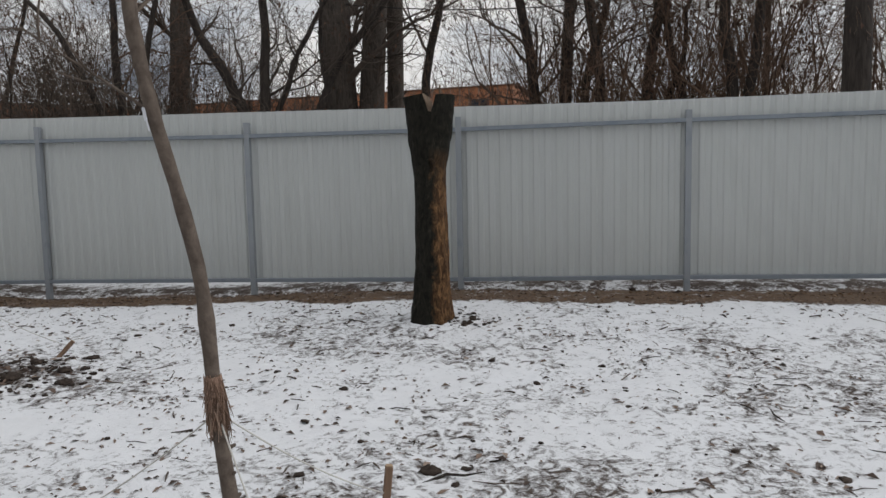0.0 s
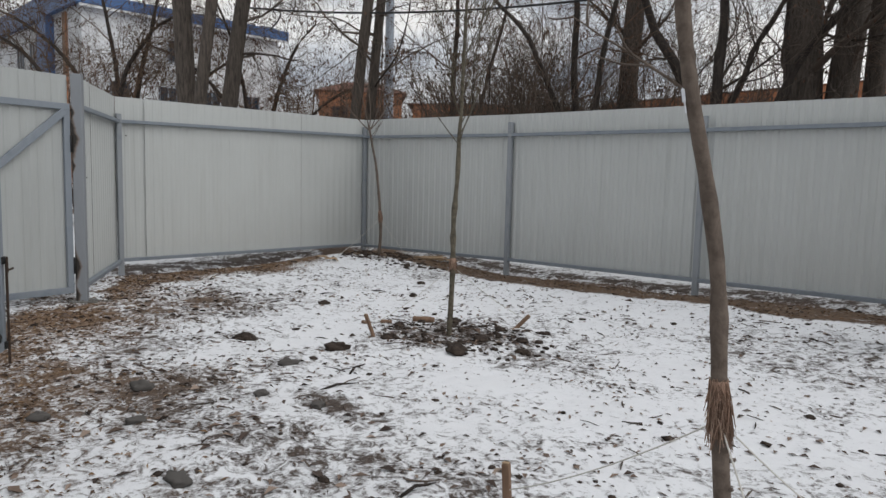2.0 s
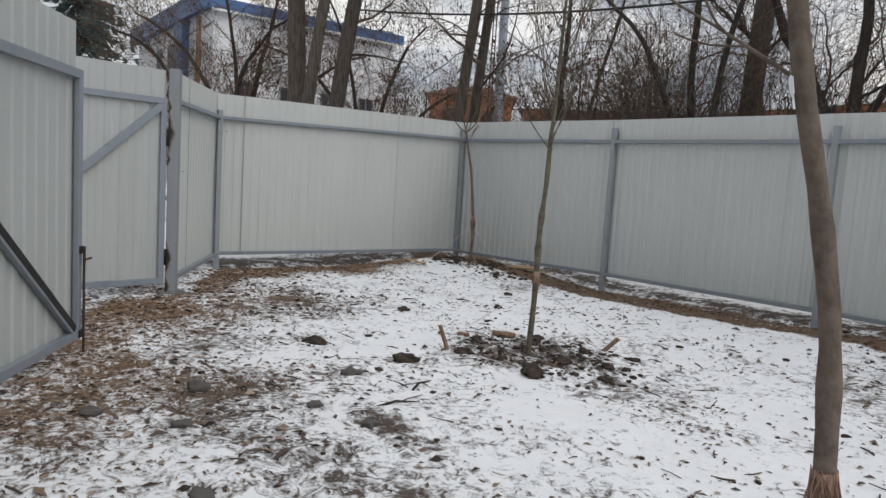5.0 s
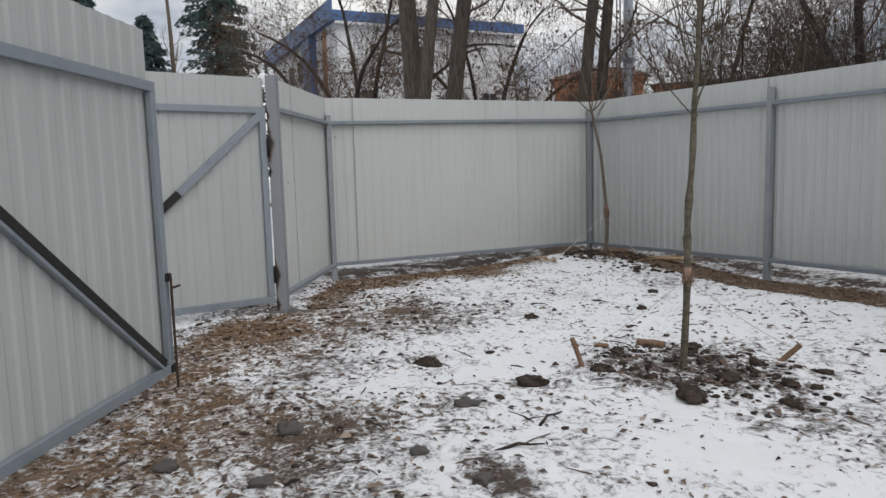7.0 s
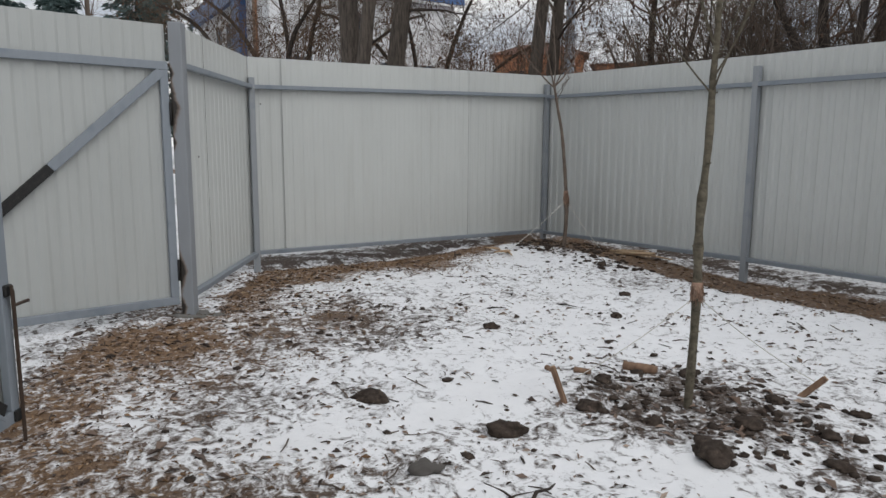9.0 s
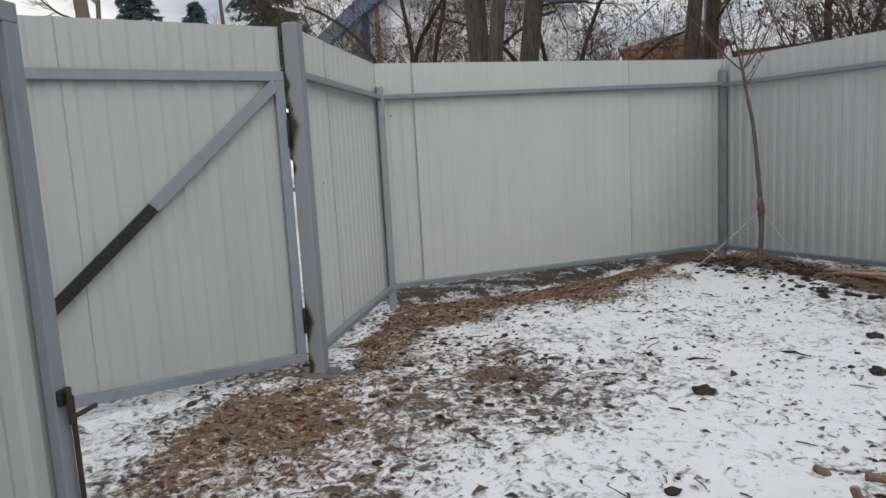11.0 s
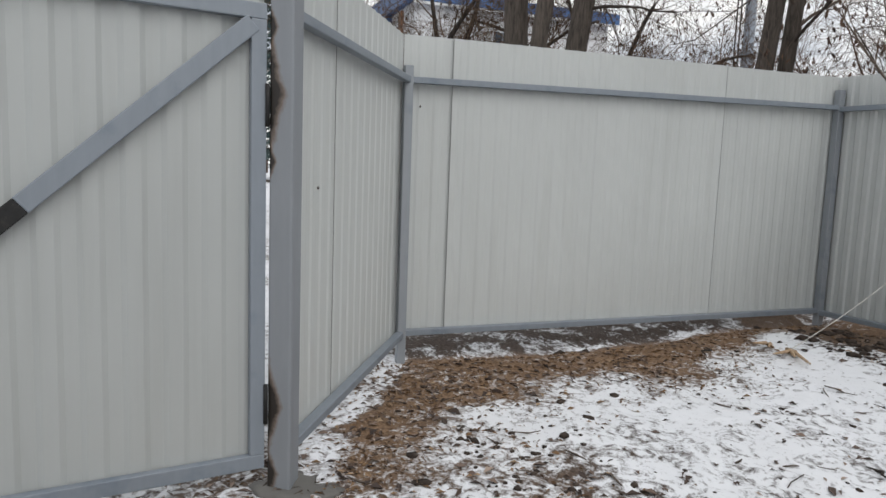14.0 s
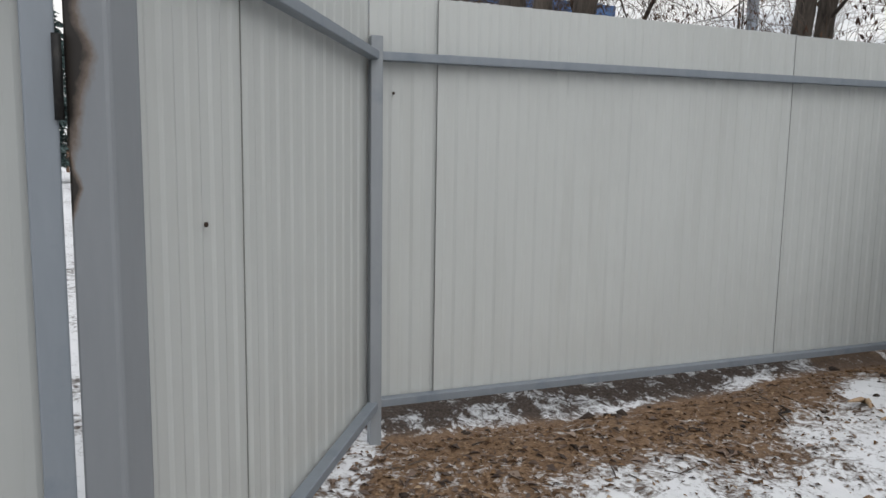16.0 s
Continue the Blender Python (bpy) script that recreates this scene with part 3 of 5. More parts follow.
# ---- gate ----
def gate_leaf(name, hinge, way, inward, width, low, rail_z, high, label, brace, black_from):
    """A gate leaf of square tube with a diagonal brace and profiled sheet. brace: where it starts above and ends below."""
    way, inward = Vector(way).normalized(), Vector(inward).normalized()
    root = thing(name, hinge, label, "gate")
    tube = 0.058

    def at(s, z, fwd=0.0):
        v = way * s + inward * fwd
        return Vector((v.x, v.y, z))

    rails = (("top_rail", (0.0, rail_z), (width, rail_z)), ("bottom_rail", (0.0, low + tube / 2), (width, low + tube / 2)))
    for key, (s0, z0), (s1, z1) in rails:
        bm = bmesh.new()
        bar(bm, at(s0, z0), at(s1, z1), tube, 0.036, (0, 0, 1))
        part(key, bm, PAINT, root)
    for key, s in (("hinge_stile", tube / 2), ("lock_stile", width - tube / 2)):
        bm = bmesh.new()
        bar(bm, at(s, low + tube), at(s, rail_z - tube / 2), 0.036, tube, inward)
        part(key, bm, PAINT, root)
    # diagonal brace: painted above, bare and black below
    hi, lo = (brace[0], rail_z - 0.045), (brace[1], low + tube + 0.01)
    cut = black_from
    mid = (hi[0] + (lo[0] - hi[0]) * cut, hi[1] + (lo[1] - hi[1]) * cut)
    if cut > 0:
        bm = bmesh.new()
        bar(bm, at(hi[0], hi[1], 0.004), at(mid[0], mid[1], 0.004), 0.068, 0.034, (0, 0, 1))
        part("brace", bm, PAINT, root, "grey painted diagonal brace")
    wide = 0.066 if cut > 0 else 0.050
    up = 0.0 if cut > 0 else 0.010
    bm = bmesh.new()
    bar(bm, at(mid[0], mid[1] + up, 0.004), at(lo[0], lo[1] + up, 0.004), wide, 0.033, (0, 0, 1))
    part("brace_end", bm, BLACK, root, "bare blackened steel of the brace")
    if cut == 0:
        bm = bmesh.new()
        bar(bm, at(hi[0], hi[1] - 0.034, 0.002), at(lo[0], lo[1] - 0.034, 0.002), 0.020, 0.036, (0, 0, 1))
        part("brace_edge", bm, PAINT, root, "grey painted edge of the brace")
    s = 0.0
    while s < width - 0.02:
        e = min(s + 1.175, width)
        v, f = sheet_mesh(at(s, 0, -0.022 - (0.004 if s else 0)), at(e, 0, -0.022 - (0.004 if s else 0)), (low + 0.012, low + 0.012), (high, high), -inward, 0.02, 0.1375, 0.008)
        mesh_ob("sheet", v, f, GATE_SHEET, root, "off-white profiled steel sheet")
        s = e - (0.0 if e == width else 0.01)
    return root, at


LEAF = 2.27
H = GPOST + GATE_W * (LEAF * 2 - 0.02)
shut, at_shut = gate_leaf("gate_leaf", (H.x, H.y, 0), -GATE_W, GATE_IN, LEAF, 0.07, 1.79, 2.12, "shut gate leaf of off-white sheet with blackened brace", (0.10, LEAF - 0.10), 0.0)
OPEN_W = Vector((0.165, -0.986, 0.0))
OPEN_IN = Vector((0.986, 0.165, 0.0))
HG = GPOST + Vector((0.012, -0.077, 0))
opened, at_open = gate_leaf("gate_leaf", (HG.x, HG.y, 0), OPEN_W, OPEN_IN, LEAF, 0.085, 1.852, 2.145, "outward opened gate leaf of off-white profiled sheet", (0.05, 1.88), 0.41)

# bolt, drop rod and keeper on the shut leaf
bm = bmesh.new()
tip = at_shut(LEAF - 0.008, 0, 0.034)
bar(bm, (tip.x, tip.y, -0.03), (tip.x, tip.y, 0.66), 0.016, 0.016, (1, 0, 0), 0.005)
part("drop_rod", bm, RUST, shut, "rusty drop rod")
bm = bmesh.new()
p = at_shut(LEAF - 0.03, 0.595, 0.045)
q = at_shut(LEAF + 0.085, 0.595, 0.045)
bar(bm, p, q, 0.014, 0.014, (0, 0, 1), 0.004)
bar(bm, p + Vector((0, 0, -0.02)), p + Vector((0, 0, 0.09)), 0.014, 0.014, (1, 0, 0), 0.004)
part("bolt", bm, RUST, shut, "dark iron bolt")
for z in (0.66, 0.10):
    bm = bmesh.new()
    bar(bm, at_shut(LEAF - 0.05, z, 0.022), at_shut(LEAF + 0.004, z, 0.022), 0.05, 0.02, (0, 0, 1), 0.006)
    part("keeper", bm, BLACK, shut, "welded black iron keeper")


def gate_post(at, label, hinge_way, edge):
    root = thing("gate_post", (at[0], at[1], 0), label, "gate post")
    bm = bmesh.new()
    off = GATE_IN * 0.0035
    bar(bm, (off.x, off.y, -0.4), (off.x, off.y, 2.165), 0.104, 0.097, GATE_W, 0.010)
    w = Vector(hinge_way)
    side = Vector((-w.y, w.x, 0)) * edge
    part("post", bm, scorched_paint("scorched_enamel", (0.225, 0.240, 0.258), w * 0.052 + side * 0.045), root)
    rng = random.Random(4)
    for z in (1.52, 0.36):
        t = Tubes()
        c = w * 0.066 + Vector((-w.y, w.x, 0)) * edge * 0.045
        t.tube([Vector((c.x, c.y, z - 0.09)), Vector((c.x, c.y, z)), Vector((c.x, c.y, z + 0.07))], [0.0085] * 3, 12)
        t.make("hinge", BLACK, root, "burnt weld-on hinge")
    bm = bmesh.new()
    clod(bm, (0.05, 0.05, ground_z(*at[:2]) - 0.005), 0.21, rng, 0.16, 3)
    part("footing", bm, CONCRETE, root, "grey concrete footing", True)
    return root


gate_post(GPOST, "thick grey steel gate post with scorched weld marks", GATE_W, -1)
gate_post(H + GATE_W * 0.08, "thick grey steel gate post of the shut leaf", -GATE_W, 1)


# ---- trees ----
def wander(rng, start, way, length, r0, r1, steps, jitter, rise):
    pts, rad = [Vector(start)], [r0]
    d = Vector(way).normalized()
    for k in range(steps):
        d = (d + Vector((rng.gauss(0, jitter), rng.gauss(0, jitter), rng.gauss(0, jitter) + rise))).normalized()
        pts.append(pts[-1] + d * (length / steps))
        rad.append(r0 + (r1 - r0) * ((k + 1) / steps))
    return pts, rad


def side_way(rng, d, spread_deg):
    ref = Vector((rng.gauss(0, 1), rng.gauss(0, 1), rng.gauss(0, 1)))
    a = d.cross(ref).normalized()
    t = radians(spread_deg * rng.uniform(0.7, 1.25))
    return (d * math.cos(t) + a * math.sin(t)).normalized()


def sprout(rng, tubes, leaves, pts, rad, level, spec):
    """Branches along a limb, then twigs on them."""
    count, length, spread_deg, jitter, rise, steps, sides, first = spec[level]
    n = len(pts) - 1
    for _ in range(max(1, int(count * rng.uniform(0.75, 1.25)))):
        f = first + (1 - first) * rng.random() ** 0.8
        k = min(int(f * n), n - 1)
        p = pts[k].lerp(pts[k + 1], f * n - k)
        d = (pts[k + 1] - pts[k]).normalized()
        r = rad[k] * (rng.uniform(0.38, 0.58) if level else rng.uniform(0.16, 0.36))
        ln = length * rng.uniform(0.55, 1.25) * (1.15 - 0.5 * f)
        bp, br = wander(rng, p, side_way(rng, d, spread_deg), ln, max(r, 0.0035), max(r * 0.28, 0.0025), steps, jitter, rise)
        tubes.tube(bp, br, sides, cap=False)
        if level + 1 < len(spec):
            sprout(rng, tubes, leaves, bp, br, level + 1, spec)
        elif leaves is not None and rng.random() < leaves[1]:
            for _ in range(leaves[2]):
                q = bp[-1] + Vector((rng.gauss(0, 0.05), rng.gauss(0, 0.05), rng.gauss(-0.05, 0.05)))
                u = Vector((rng.gauss(0, 0.4), rng.gauss(0, 0.4), -1)).normalized() * leaves[3]
                leaves[0].flake(q, u, side_way(rng, u.normalized(), 90) * leaves[3] * 0.5, leaves[3] * 0.3)


# count, length, spread, jitter, rise, steps, sides, first
BIG = ((12, 2.8, 50, 0.18, 0.03, 7, 6, 0.34), (9, 1.4, 45, 0.20, 0.02, 5, 4, 0.12), (8, 0.75, 42, 0.22, -0.01, 4, 3, 0.10))
SLIM = ((19, 2.2, 46, 0.20, 0.05, 6, 5, 0.14), (10, 1.1, 42, 0.20, 0.03, 4, 3, 0.12), (7, 0.55, 40, 0.22, 0.0, 3, 3, 0.10))
DROOP = ((11, 2.6, 62, 0.18, -0.05, 7, 5, 0.15), (8, 1.2, 48, 0.22, -0.06, 5, 3, 0.12), (6, 0.6, 45, 0.25, -0.08, 4, 3, 0.10))
ARCH = ((18, 2.1, 58, 0.22, 0.02, 7, 5, 0.18), (9, 1.1, 50, 0.24, -0.02, 5, 3, 0.10), (7, 0.55, 46, 0.25, -0.03, 4, 3, 0.10))
OPEN = ((11, 1.9, 52, 0.20, 0.03, 7, 5, 0.16), (8, 1.0, 46, 0.22, 0.0, 5, 3, 0.12), (6, 0.5, 42, 0.24, -0.02, 3, 3, 0.10))
HIGH = ((12, 2.8, 66, 0.18, -0.07, 8, 5, 0.40), (8, 1.3, 50, 0.22, -0.10, 6, 3, 0.12), (6, 0.6, 45, 0.25, -0.12, 4, 3, 0.10))


def bare_tree(label, stems, bark, twig, spec, seed, leaf=None, category="tree", rough=0.05):
    """stems: (base, mid, top, radius at base, radius at top). leaf: (chance, how many, size)."""
    rng = random.Random(seed)
    base = stems[0][0]
    root = thing("tree", base, label, category)
    o = Vector(base)
    crown, leaves = Tubes(), Tubes()
    for b, m, t, r0, r1 in stems:
        b, m, t = Vector(b) - o, Vector(m) - o, Vector(t) - o
        pts, rad = [], []
        n = 14
        for k in range(n + 1):
            f = k / n
            p = b * (1 - f) ** 2 + (m * 2 - (b + t) * 0.5) * (2 * f * (1 - f)) + t * f * f
            wob = (0.04 if r0 > 0.14 else 0.10) * math.sin(f * 9 + seed) + (0.0 if r0 > 0.14 else 0.06) * math.sin(f * 23 + seed * 2 + r0 * 90)
            pts.append(p + Vector((wob, -wob * 0.7, 0)) * min(1, f * 1.6))
            rad.append((r0 + (r1 - r0) * f) * (1 + 0.28 * math.exp(-f * 16)))
        trunk = Tubes()
        trunk.tube(pts, rad, 14 if r0 > 0.12 else 8, rough=rough, rng=rng)
        trunk.make("trunk", bark, root)
        sprout(rng, crown, (leaves, *leaf) if leaf else None, pts, rad, 0, spec)
    crown.make("crown", twig, root, "bare branches and fine twigs")
    if leaves.v:
        leaves.make("dead_leaves", DEAD_LEAF, root, "brown hanging dead leaves", False)
    return root


def shrub(label, base, stems, height, spread_r, seed, twig, leaf=None, rise=0.02):
    rng = random.Random(seed)
    root = thing("shrub", base, label, "shrub")
    t, leaves = Tubes(), Tubes()
    spec = ((7, height * 0.42, 38, 0.2, rise, 5, 3, 0.2), (6, height * 0.2, 40, 0.24, 0.0, 3, 3, 0.1))
    for k in range(stems):
        a = rng.uniform(0, 6.28)
        out = rng.uniform(0.1, 1.0) * spread_r
        d = Vector((math.cos(a) * out, math.sin(a) * out, height * rng.uniform(0.6, 1.0)))
        pts, rad = wander(rng, Vector((math.cos(a) * 0.25, math.sin(a) * 0.25, -0.1)), d, d.length, rng.uniform(0.02, 0.045), 0.008, 9, 0.12, rise)
        t.tube(pts, rad, 4, cap=False)
        sprout(rng, t, (leaves, *leaf) if leaf else None, pts, rad, 0, spec)
    t.make("thicket", twig, root, "dense thin bare stems")
    if leaves.v:
        leaves.make("dead_leaves", DEAD_LEAF, root, "withered leaves on the twigs", False)
    return root


G = -0.1
# the great trees behind the north fence
bare_tree("huge old tree with three dark trunks behind the fence",
          [((-5.32, 16.5, G), (-5.45, 16.5, 5), (-5.85, 16.6, 13), 0.47, 0.26), ((-4.78, 16.7, G), (-4.55, 16.7, 5), (-3.7, 17.0, 13), 0.36, 0.20), ((-4.22, 17.1, G), (-4.15, 17.1, 5), (-3.9, 17.3, 12), 0.24, 0.15)],
          BARK_GREY, TWIG, BIG, 11)
bare_tree("dark tree forking low into wide-spread thick limbs",
          [((-5.90, 13.15, G), (-5.92, 13.1, 1.2), (-5.90, 13.1, 2.5), 0.20, 0.17), ((-5.95, 13.1, 2.05), (-6.75, 12.95, 3.9), (-8.1, 12.7, 6.6), 0.13, 0.05), ((-5.86, 13.1, 2.1), (-5.72, 13.1, 4.4), (-5.3, 13.0, 8.2), 0.12, 0.05),
           ((-5.62, 13.2, G), (-4.75, 13.5, 2.95), (-2.7, 14.1, 6.0), 0.12, 0.05), ((-5.82, 13.2, 2.2), (-5.25, 13.4, 3.7), (-4.2, 13.7, 5.8), 0.075, 0.03), ((-4.75, 13.6, G), (-4.72, 13.6, 3.5), (-4.7, 13.6, 8.0), 0.055, 0.03)],
          BARK_DARK, TWIG, OPEN, 12, (0.08, 2, 0.045))
bare_tree("slender leaning tree with fine twigs", [((-3.5, 16.2, G), (-3.0, 16.1, 4.4), (-1.8, 15.9, 9.5), 0.14, 0.05)], BARK_DARK, TWIG, DROOP, 13)
bare_tree("thick grey trunk with mossy bark", [((-9.4, 16.1, G), (-9.3, 16.1, 4.5), (-8.9, 16.2, 12), 0.30, 0.17)], BARK_GREY, TWIG, BIG, 14)
bare_tree("dark multi-stemmed tree behind the fence", [((-0.35, 14.4, G), (-0.9, 14.4, 4.5), (-2.2, 14.5, 9.0), 0.139, 0.048), ((-0.15, 14.4, G), (0.0, 14.4, 4.5), (0.1, 14.4, 9.5), 0.156, 0.056), ((0.05, 14.3, G), (0.6, 14.3, 4.5), (1.5, 14.4, 9.0), 0.115, 0.040)],
          BARK_DARK, TWIG, SLIM, 15, (0.15, 2, 0.045))
bare_tree("dark leaning tree behind the fence", [((0.75, 13.5, G), (0.35, 13.4, 4.2), (-0.6, 13.3, 8.8), 0.123, 0.040)], BARK_DARK, TWIG, SLIM, 16, (0.12, 2, 0.045))
bare_tree("crooked dark tree behind the fence", [((1.1, 13.3, G), (1.5, 13.3, 4.2), (2.3, 13.2, 9.0), 0.131, 0.048), ((1.15, 13.35, G), (1.9, 13.3, 3.4), (2.9, 13.3, 6.0), 0.066, 0.024)], BARK_DARK, TWIG_RED, DROOP, 17, (0.25, 2, 0.05))
bare_tree("slim dark tree leaning over the fence", [((2.15, 13.2, G), (1.75, 13.2, 4.0), (1.2, 13.3, 8.0), 0.098, 0.040)], BARK_DARK, TWIG_RED, SLIM, 18, (0.25, 2, 0.05))
bare_tree("forked dark tree close behind the fence", [((2.45, 12.1, G), (2.55, 12.1, 3.6), (2.35, 12.0, 8.5), 0.123, 0.048), ((2.6, 12.1, G), (3.0, 12.1, 3.8), (3.9, 12.2, 8.0), 0.107, 0.040)], BARK_DARK, TWIG_RED, SLIM, 19, (0.3, 2, 0.05))
bare_tree("stout dark trunk close behind the fence", [((3.48, 9.8, G), (3.5, 9.8, 3.5), (3.45, 9.9, 10.0), 0.20, 0.12)], BARK_DARK, TWIG_RED, BIG, 20, (0.2, 2, 0.05))
bare_tree("thin dark tree beyond the fence", [((5.2, 12.5, G), (5.3, 12.5, 4), (5.6, 12.6, 9), 0.13, 0.05)], BARK_DARK, TWIG_RED, SLIM, 21, (0.3, 2, 0.05))
# beyond the corner and the west fence
bare_tree("pair of tall dark trunks leaning together beyond the corner",
          [((-12.98, 10.10, G), (-12.74, 10.32, 4.0), (-12.2, 10.9, 11), 0.140, 0.10), ((-13.04, 10.60, G), (-12.90, 10.84, 4.0), (-12.55, 11.4, 11), 0.130, 0.09)], BARK_GREY, TWIG, HIGH, 22, (0.20, 3, 0.05))
bare_tree("tall tree of three dark trunks beyond the west fence",
          [((-16.05, 7.95, G), (-16.1, 7.75, 4.6), (-16.0, 7.35, 11), 0.25, 0.16), ((-14.75, 7.25, G), (-14.55, 7.62, 4.6), (-14.1, 8.5, 11), 0.15, 0.10), ((-15.25, 8.12, G), (-15.05, 8.62, 4.8), (-14.7, 9.6, 11), 0.20, 0.13)],
          BARK_GREY, TWIG, HIGH, 23, (0.20, 3, 0.05))
bare_tree("arching bare tree before the white building",
          [((-20.6, 8.0, G), (-21.0, 7.2, 3.6), (-22.6, 5.6, 5.6), 0.10, 0.03), ((-20.5, 8.1, G), (-20.7, 8.6, 4.0), (-20.4, 9.4, 7.2), 0.11, 0.03), ((-20.4, 8.3, G), (-20.0, 9.4, 3.3), (-18.8, 11.2, 4.8), 0.09, 0.03), ((-20.6, 8.2, G), (-20.9, 8.0, 4.2), (-21.8, 7.6, 7.6), 0.09, 0.03)],
          BARK_DARK, TWIG_WARM, ARCH, 24, (0.12, 2, 0.05))
bare_tree("broad bare tree with drooping twigs before the white building",
          [((-19.4, 11.6, G), (-19.8, 10.8, 3.4), (-21.0, 9.0, 5.0), 0.09, 0.03), ((-19.3, 11.7, G), (-19.2, 12.2, 3.8), (-18.6, 13.2, 6.0), 0.10, 0.03), ((-19.3, 11.8, G), (-18.8, 13.0, 3.0), (-17.6, 14.6, 4.2), 0.08, 0.03), ((-19.5, 11.6, G), (-19.7, 11.3, 4.0), (-20.2, 10.6, 6.6), 0.08, 0.03)],
          BARK_DARK, TWIG_WARM, ARCH, 25, (0.20, 2, 0.05))
bare_tree("low crooked bare tree behind the west fence",
          [((-18.4, 6.6, G), (-18.9, 5.8, 3.2), (-20.2, 4.6, 4.6), 0.08, 0.03), ((-18.3, 6.7, G), (-18.1, 7.2, 3.6), (-17.4, 8.2, 5.2), 0.08, 0.03)],
          BARK_DARK, TWIG_WARM, ARCH, 35, (0.10, 2, 0.05))
bare_tree("bare tree with hanging seed clusters", [((-12.9, 13.5, G), (-12.8, 13.4, 3.6), (-12.6, 13.3, 7.2), 0.10, 0.04), ((-12.8, 13.6, G), (-12.2, 13.8, 3.2), (-11.4, 14.0, 6.2), 0.07, 0.03)], BARK_DARK, TWIG_RED, DROOP, 26, (0.30, 3, 0.065))
bare_tree("bare tree with arching limbs", [((-8.0, 12.3, G), (-9.0, 12.2, 3.4), (-11.4, 12.2, 6.0), 0.085, 0.03), ((-7.9, 12.2, G), (-7.7, 12.2, 3.6), (-7.0, 12.4, 7.5), 0.085, 0.03), ((-8.1, 12.4, G), (-8.6, 12.6, 4.0), (-8.9, 12.8, 7.5), 0.10, 0.04)], BARK_DARK, TWIG_RED, DROOP, 27, (0.15, 2, 0.04))
bare_tree("tall pale birch far off", [((-60.0, -3.0, G), (-60.2, -2.6, 9), (-60.6, -2.2, 19), 0.35, 0.10)], BARK_SAP, TWIG_RED, ((16, 5.5, 45, 0.15, 0.06, 6, 4, 0.3), (9, 2.4, 42, 0.2, 0.03, 4, 3, 0.1), (5, 1.1, 40, 0.2, 0.0, 3, 3, 0.1)), 28)
bare_tree("leaning grey trunk far beyond the gate", [((-41.0, -1.4, G), (-40.8, -1.6, 9), (-41.4, -2.3, 15), 0.38, 0.25)], BARK_SAP, TWIG, BIG, 29)
bare_tree("tall bare tree far beyond the fence", [((-62.0, 6.5, G), (-62.0, 6.4, 10), (-61.6, 6.0, 20), 0.30, 0.08)], BARK_SAP, TWIG_RED, ((18, 5.0, 40, 0.15, 0.08, 6, 4, 0.3), (9, 2.2, 40, 0.2, 0.05, 4, 3, 0.1), (5, 1.0, 40, 0.2, 0.02, 3, 3, 0.1)), 30)

for k, (x, y, h, red) in enumerate([(-14.65, 14.3, 3.4, 0), (-14.2, 15.2, 3.2, 0), (-10.9, 14.3, 4.6, 0), (-16.5, 13.0, 4.6, 1), (-18.6, 14.8, 5.0, 1), (-13.2, 13.4, 4.2, 1), (-4.6, 14.2, 3.2, 1), (-2.2, 13.4, 3.0, 1), (-10.2, 13.6, 4.2, 0), (-7.6, 11.2, 3.5, 0), (-11.8, 14.8, 4.4, 0), (-9.6, 11.8, 3.6, 0), (-1.2, 15.2, 3.6, 1), (0.9, 14.8, 4.4, 1), (2.6, 14.4, 4.6, 1), (4.2, 13.6, 4.6, 1), (5.8, 12.4, 4.4, 1),
                                   (3.2, 12.6, 4.2, 1), (1.8, 15.6, 5.0, 1), (7.2, 13.5, 4.6, 1), (-18.2, 12.5, 4.6, 1), (-19.0, 7.0, 4.6, 1), (-21.5, 12.4, 5.2, 1), (-22.5, 7.6, 5.4, 1), (-14.0, 12.0, 3.6, 1), (-24.0, 16.5, 5.5, 1), (-12.8, 17.0, 4.8, 0), (-7.4, 14.6, 3.2, 1), (-9.0, 11.0, 4.0, 0), (-7.9, 10.5, 3.5, 0), (-10.9, 11.4, 4.2, 0), (-10.6, 12.6, 5.0, 0), (-8.8, 14.2, 5.4, 0), (-11.6, 16.4, 6.0, 0), (0.2, 16.0, 5.4, 1), (3.4, 15.6, 5.8, 1), (5.2, 14.6, 5.6, 1), (6.6, 11.8, 5.0, 1), (-1.9, 17.4, 4.6, 1), (-11.2, 15.4, 6.2, 1), (-10.1, 15.2, 5.8, 0), (-9.9, 17.2, 6.6, 1), (-8.6, 16.8, 6.2, 0), (-7.9, 15.8, 5.4, 1), (-12.2, 12.6, 4.6, 1), (-6.9, 17.0, 5.2, 1), (1.4, 13.8, 5.5, 1), (2.9, 13.2, 5.6, 1), (4.4, 12.8, 5.6, 1), (0.3, 14.6, 5.2, 1), (-0.6, 13.9, 5.0, 1), (3.8, 14.8, 6.0, 1), (5.6, 13.4, 5.8, 1), (1.0, 12.9, 5.0, 1)]):
    shrub("tangled bare shrub with thin reddish stems" if red else "dense dark bare shrub behind the fence", (x, y, G), 11 if red else 15, h, h * 0.45, 100 + k, TWIG_RED if red else TWIG, (0.14 if red else 0.05, 1, 0.05), 0.03)


